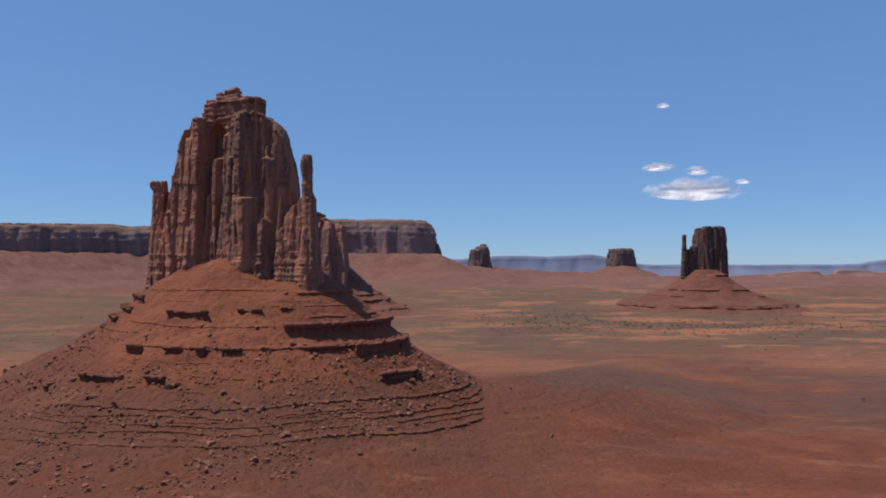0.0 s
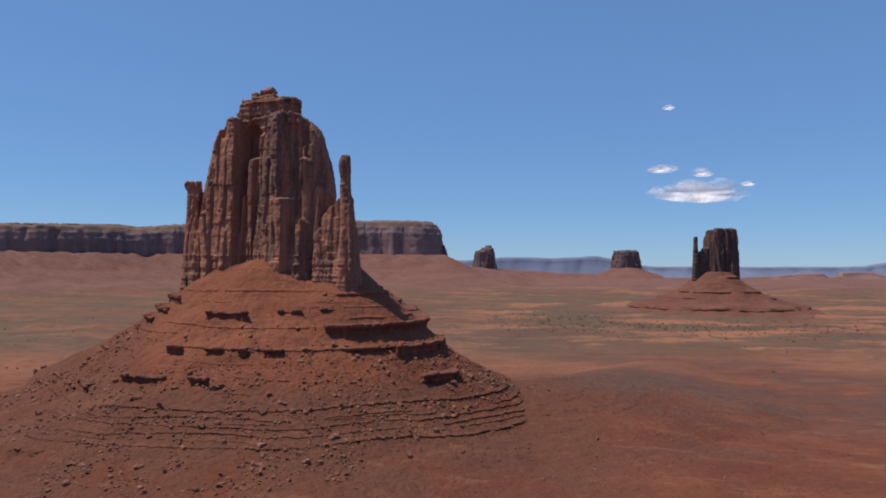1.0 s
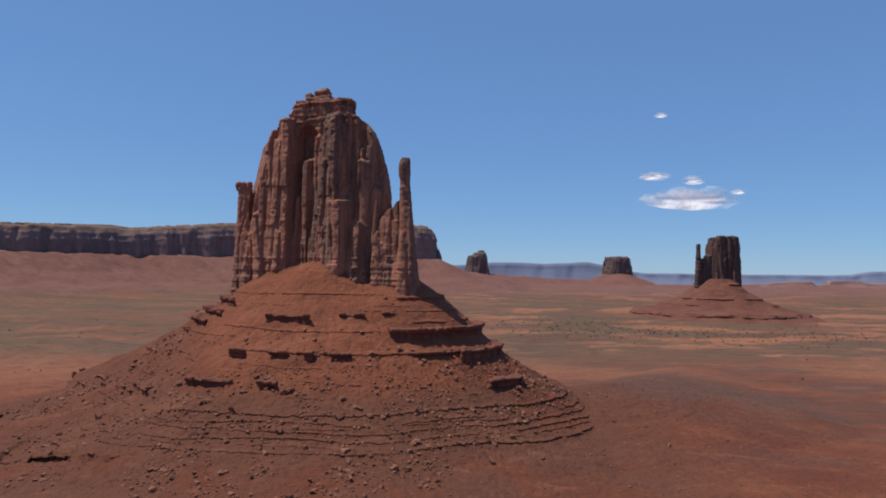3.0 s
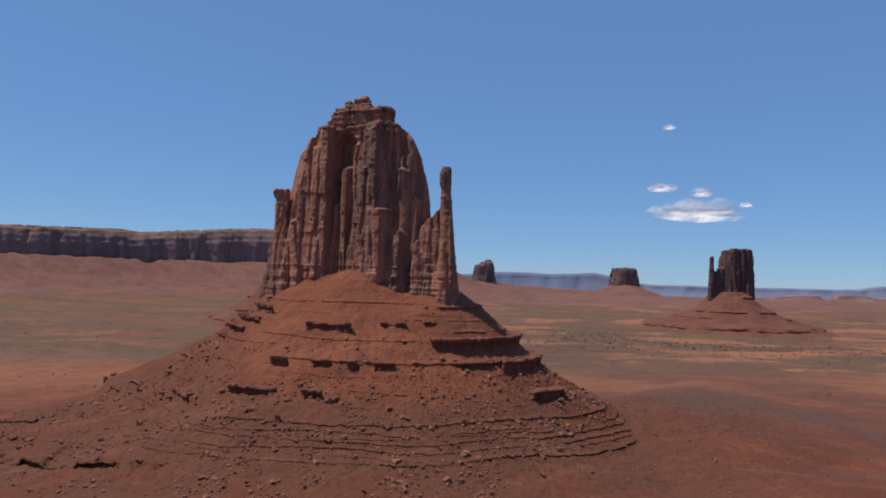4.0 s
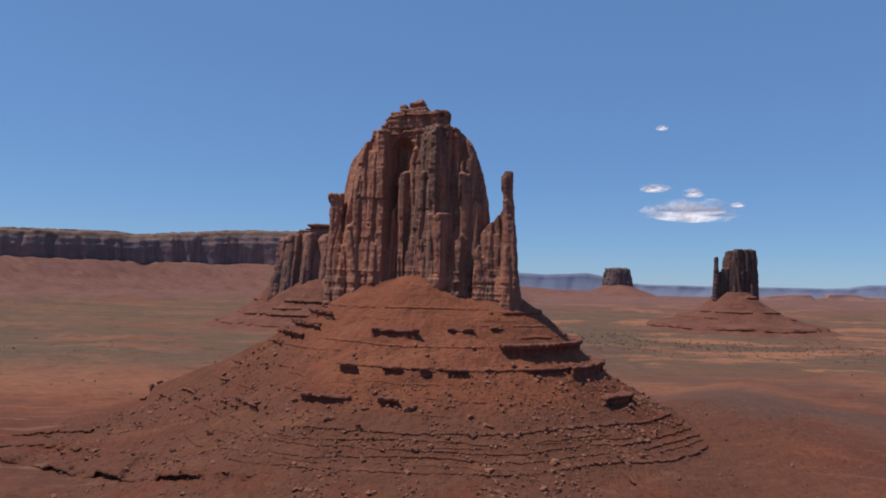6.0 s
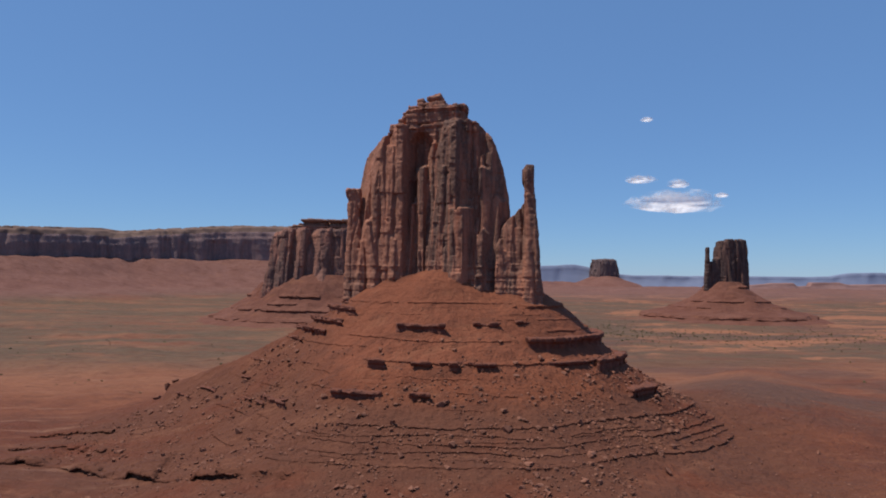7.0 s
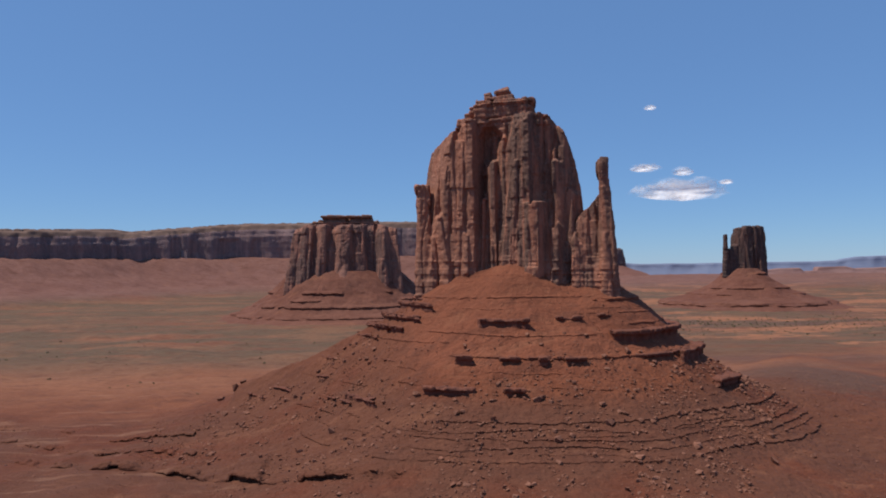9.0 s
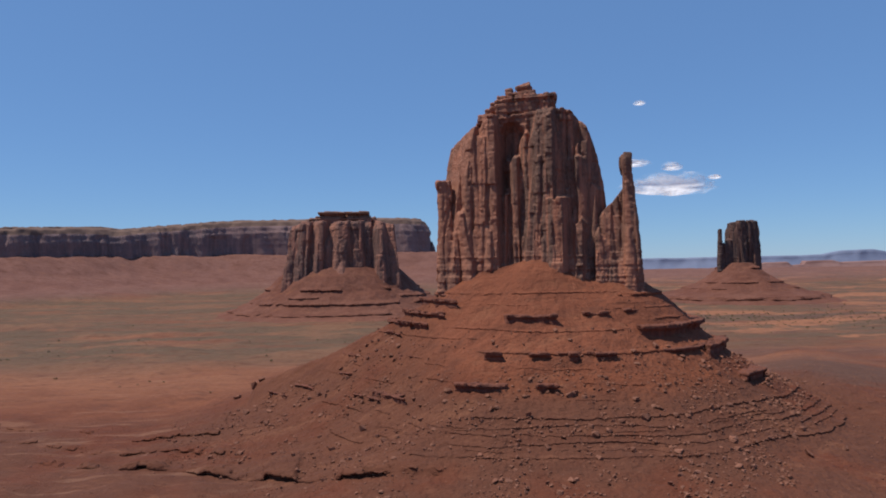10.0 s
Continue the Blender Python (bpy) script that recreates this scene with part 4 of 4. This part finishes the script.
def cloud(x, y, z, wide, deep, high, label):
    bm = bmesh.new()
    bmesh.ops.create_icosphere(bm, subdivisions=4, radius=1.0)
    for v in bm.verts:
        n = noise.noise(v.co * 2.2 + Vector((x * 0.01, 0, 0)))
        v.co *= 1 + 0.25 * n
        if v.co.z < 0:
            v.co.z *= 0.5
    me = bpy.data.meshes.new("cloud")
    bm.to_mesh(me)
    bm.free()
    for p in me.polygons:
        p.use_smooth = True
    me.materials.append(CLOUD)
    ob = new("cloud", me)
    ob.location, ob.scale = (x, y, z), (wide, deep, high)
    ob.visible_shadow = False
    return tagged(ob, label, "cloud", "clouds")


cloud(1640, 4560, 605, 330, 120, 110, "flat-based white fair-weather cloud in a blue sky")
cloud(1400, 4560, 760, 110, 60, 40, "small wispy white cloud above a larger one")
cloud(1650, 4560, 735, 80, 50, 40, "thin white cloud wisp in a blue sky")
cloud(1950, 4560, 668, 56, 36, 24, "small soft white cloud scrap beside a larger one")
cloud(1420, 4500, 1150, 46, 30, 20, "tiny lone white cloud puff high in the sky")


# ---- rock ledges on the talus ----
def rock_ledge(top, thick, x0, x1, seed, under=1.8, y1=600.0):
    """A broken, undercut band of bedded rock that breaks through the slope along one height."""
    step = np.arange(x0, x1 + 0.1, 3.0)
    probe = np.arange(395.0, y1, 2.0)
    px, py = np.meshgrid(step, probe, indexing="ij")
    h = talus_height(px, py)
    hit = np.abs(h - top) < thick + 2
    rock = Rock((x0 - 6, float(py[hit].min()) - 14, top - 1.7 * thick - 3), (x1 + 6, min(float(py[hit].max()) + 8, y1), top + 4), 0.75)
    x, y, z = rock.axes
    px, py = np.meshgrid(x, y, indexing="ij")
    h = talus_height(px, py)
    fall = np.maximum(np.hypot(*np.gradient(h, 0.75)), 0.45)
    ragged = 3.0 * (rough_noise(px / 7, py / 7, 0, seed, 3) - 0.5) + 4 * (rough_noise(px / 26, py / 26, 0, seed + 1, 2) - 0.5)
    inside = (h - (top - 0.95 * thick)) / fall + ragged
    crest = top + 1.2 * (rough_noise(px / 20, py / 20, 0, seed + 2, 3) - 0.5) - 0.10 * np.maximum(inside - 2, 0)
    down = crest[:, :, None] - z[None, None, :]
    cut_in = np.interp(down, [0, 0.28 * thick, 0.42 * thick, 1.6 * thick], [0, 0.2, under, 1.4 * under])
    d = np.maximum(-down, cut_in - inside[:, :, None])
    ends = np.maximum(x0 - px, px - x1) + 4 * (rough_noise(px / 5, py / 5, 0, seed + 3, 2) - 0.5)
    d = np.maximum(np.maximum(d, ends[:, :, None]), (inside - 16)[:, :, None])
    rock.d[:] = np.clip(d, -30, 30)
    rock.weather(0.75, lambda z: 0.35 + 0 * z, seed=seed, cracks=1.4, blocks=1.3, lumps=1.4)
    return settle(rock.build("rock_ledge", LEDGE, butte, whole=True))


for n, (top, thick, x0, x1) in enumerate([
    (93, 8.0, -209, -174), (94, 5.0, -154, -135), (95.5, 4.4, -122, -110), (85, 11.5, -115, -36), (69.5, 10.5, -64, -28), (69, 5.0, -104, -60),
    (69.0, 6.6, -228, -216), (69.0, 5.8, -198, -186), (69.0, 6.2, -174, -163), (69.0, 6.2, -154, -142), (69.0, 2.8, -216, -142),
    (52.5, 6.0, -251, -218), (52.5, 6.0, -199, -187), (41.5, 6.0, -305, -284), (51, 8.5, -44, -20), (106, 3.4, -106, -86), (103, 8.0, -268, -240), (93, 7.0, -284, -250), (85, 6.0, -294, -264), (46, 3.0, -345, -322), (76, 3.4, -300, -284), (58, 3.6, -330, -312), (34, 3.0, -372, -352), (26, 3.0, -394, -376), (63, 2.6, -285, -268), (37, 2.6, -320, -300), (106, 3.0, -262, -246),
]):
    rock_ledge(top, thick, x0, x1, 400 + 7 * n, y1=600.0 if x1 > -240 else 640.0)


def bank_rock(n, shift, high, x0, x1):
    """The broken, undercut lip of a bank along its wandering edge."""
    rock = Rock((x0, 388 + shift, -12), (x1, 590 + shift, 16), 0.9)
    x, y, z = rock.axes
    edge, cover = bank_line(n, x, shift, x0, x1)
    px, py = np.meshgrid(x, y, indexing="ij")
    surface = np.maximum(talus_height(px, py + 6), ground_height(px, py + 6))
    s = py - edge[:, None]
    top = surface + 0.35 - 0.12 * np.maximum(s - 3, 0) - 6 * np.maximum(0.6 - cover[:, None], 0)
    under = np.interp(top[:, :, None] - z[None, None, :], [0, 0.45 * high, 0.6 * high, 2 * high], [0, 0.3, 4.6, 5.2])
    d = np.maximum(z[None, None, :] - top[:, :, None], -2.4 + under - s[:, :, None])
    rock.d[:] = np.maximum(d, s[:, :, None] - 9)
    rock.weather(0.7, lambda z: 0.3 + 0 * z, seed=610 + n, cracks=0.8, blocks=1.4, lumps=1.2)
    return rock.build("rock_ledge", SOIL, ground)


for n, (shift, high, x0, x1) in enumerate(BANKS):
    bank_rock(n, shift, high, x0, x1)


# ---- fallen rocks ----
def boulder_mesh(seed):
    rng = random.Random(seed)
    bm = bmesh.new()
    sx, sy, sz = rng.uniform(0.7, 1.2), rng.uniform(0.7, 1.2), rng.uniform(0.5, 0.95)
    for _ in range(13):
        v = Vector((rng.uniform(-1, 1), rng.uniform(-1, 1), rng.uniform(-1, 1)))
        v /= max(abs(v.x), abs(v.y), abs(v.z)) ** 0.75
        bm.verts.new((v.x * sx * 0.5, v.y * sy * 0.5, v.z * sz * 0.5))
    out = bmesh.ops.convex_hull(bm, input=bm.verts)
    bmesh.ops.delete(bm, geom=[g for g in out["geom_interior"] if isinstance(g, bmesh.types.BMVert)], context="VERTS")
    me = bpy.data.meshes.new("boulder")
    bm.to_mesh(me)
    bm.free()
    me.materials.append(STONE)
    return me


BOULDERS = [boulder_mesh(500 + n) for n in range(10)]
rng = np.random.default_rng(12)


def talus_spots(count, low, high, seed):
    g = np.random.default_rng(seed)
    a = np.radians(g.uniform(-190, 0, count))
    off = g.triangular(low, (low + high) / 2, high, count)
    x, y, z = talus_point(a, off)
    return x, y, z, g


x, y, z, g = talus_spots(285, 66, 190, 77)
for n in range(285):
    size = float(np.clip(g.lognormal(0.72, 0.40), 1.2, 4.8))
    rock = new("boulder", BOULDERS[n % 10])
    rock.parent = talus
    rock.matrix_basis = Matrix.LocRotScale((x[n], y[n], z[n] + 0.22 * size), Euler((g.uniform(-0.4, 0.4), g.uniform(-0.4, 0.4), g.uniform(0, 6.28))), (size, size, size))


# single large blocks that stand out on the slope and its foot
for n, (bx, by, size) in enumerate(((-435, 707, 6.5), (-409, 612, 6.0), (-411, 661, 7.5), (-405, 664, 5.0), (-206, 423, 5.0), (-142, 438, 5.5), (-50, 421, 5.0), (-180, 464, 6.0), (-176, 467, 4.5), (-312, 494, 5.0), (-298, 470, 4.0), (-18, 434, 3.6), (72, 472, 3.0))):
    bz = float(max(talus_height(np.array([bx]), np.array([by]))[0], ground_height(np.array([bx]), np.array([by]))[0]))
    block = new("boulder", BOULDERS[(3 * n + 1) % 10])
    block.parent = talus
    block.matrix_basis = Matrix.LocRotScale((bx, by, bz + 0.25 * size), Euler((0.2 * n, 0.1 * n, 1.3 * n)), (size, size, size))


def scatter(name, x, y, z, sizes, meshes, material, parent, seed, sink=0.2):
    """Many small pieces in one mesh."""
    g = np.random.default_rng(seed)
    verts, tris, start = [], [], 0
    shapes = []
    for me in meshes:
        v = np.array([p.co[:] for p in me.vertices])
        f = np.array([p.vertices[:] for p in me.polygons])
        shapes.append((v, f))
    for n in range(len(x)):
        v, f = shapes[n % len(shapes)]
        c, s = math.cos(g.uniform(0, 6.28)), math.sin(g.uniform(0, 6.28))
        w = v @ np.array([[c, -s, 0], [s, c, 0], [0, 0, 1]]) * sizes[n] + (x[n], y[n], z[n] + sink * sizes[n])
        verts.append(w)
        tris.append(f + start)
        start += len(v)
    return surface_object(name, np.concatenate(verts), np.concatenate(tris), material, parent, smooth=False)


x, y, z, g = talus_spots(20000, 62, 300, 78)
keep = (rough_noise(x / 20, y / 20, 0, 80, 3) > 0.49) & (z > np.interp(x, [-330, -200, -100, -40, 30, 110], [-8, -6, 8, 22, 32, 45]))
keep &= (x > -245) | (rng.random(len(x)) < 0.45)
x, y, z = x[keep], y[keep], z[keep]
scree = tagged(settle(scatter("scree", x, y, z, np.clip(g.lognormal(-0.12, 0.6, len(x)), 0.4, 3.4), BOULDERS, STONE, butte, 79)), kind="stuff")

g = np.random.default_rng(83)
x, y = g.uniform(-620, 260, 2600), g.uniform(330, 640, 2600)
z = np.maximum(ground_height(x, y), talus_height(x, y))
tagged(scatter("ground_stones", x, y, z, np.clip(g.lognormal(-0.35, 0.4, 2600), 0.3, 1.7), BOULDERS, STONE, None, 84, 0.15), "loose red stones littering the valley floor", "stones", kind="stuff")

# ---- desert shrubs ----
def shrub_material():
    mat, t = new_material("dull_green_leaves")
    geo = t.nodes.new("ShaderNodeNewGeometry")
    c = blend(t, geo.outputs["Random Per Island"], (0.10, 0.095, 0.045), (0.17, 0.135, 0.075))
    return finish(mat, t, c)


def shrubs(count, seed):
    g = np.random.default_rng(seed)
    n1, n2, n3 = count // 2, count // 3, count // 30
    x = np.concatenate([g.normal(620, 260, n1), g.normal(240, 90, n2), g.normal(-780, 260, n3), g.uniform(-1300, 1500, count - n1 - n2 - n3)])
    y = np.concatenate([g.normal(1430, 110, n1), g.normal(1580, 150, n2), g.normal(1150, 200, n3), g.uniform(620, 2100, count - n1 - n2 - n3)])
    r = np.clip(g.lognormal(0.35, 0.4, count), 0.6, 3.2)
    z = ground_height(x, y)
    leaves = 26
    way = g.normal(size=(count, leaves, 3))
    way /= np.linalg.norm(way, axis=2, keepdims=True)
    way[:, :, 2] = np.abs(way[:, :, 2])
    mid = np.stack([x, y, z], -1)[:, None] + way * (r[:, None, None] * g.uniform(0.35, 1.0, (count, leaves, 1)) * np.array([1, 1, 0.8]))
    corner = g.normal(size=(count, leaves, 3, 3)) * r[:, None, None, None] * 0.28
    verts = (mid[:, :, None] + corner).reshape(-1, 3)
    ob = surface_object("desert_shrubs", verts, np.arange(len(verts)).reshape(-1, 3), shrub_material(), smooth=False)
    return tagged(ob, "low dull green desert shrubs scattered over the plain", "shrubs", kind="stuff")


shrubs(1500, 91)
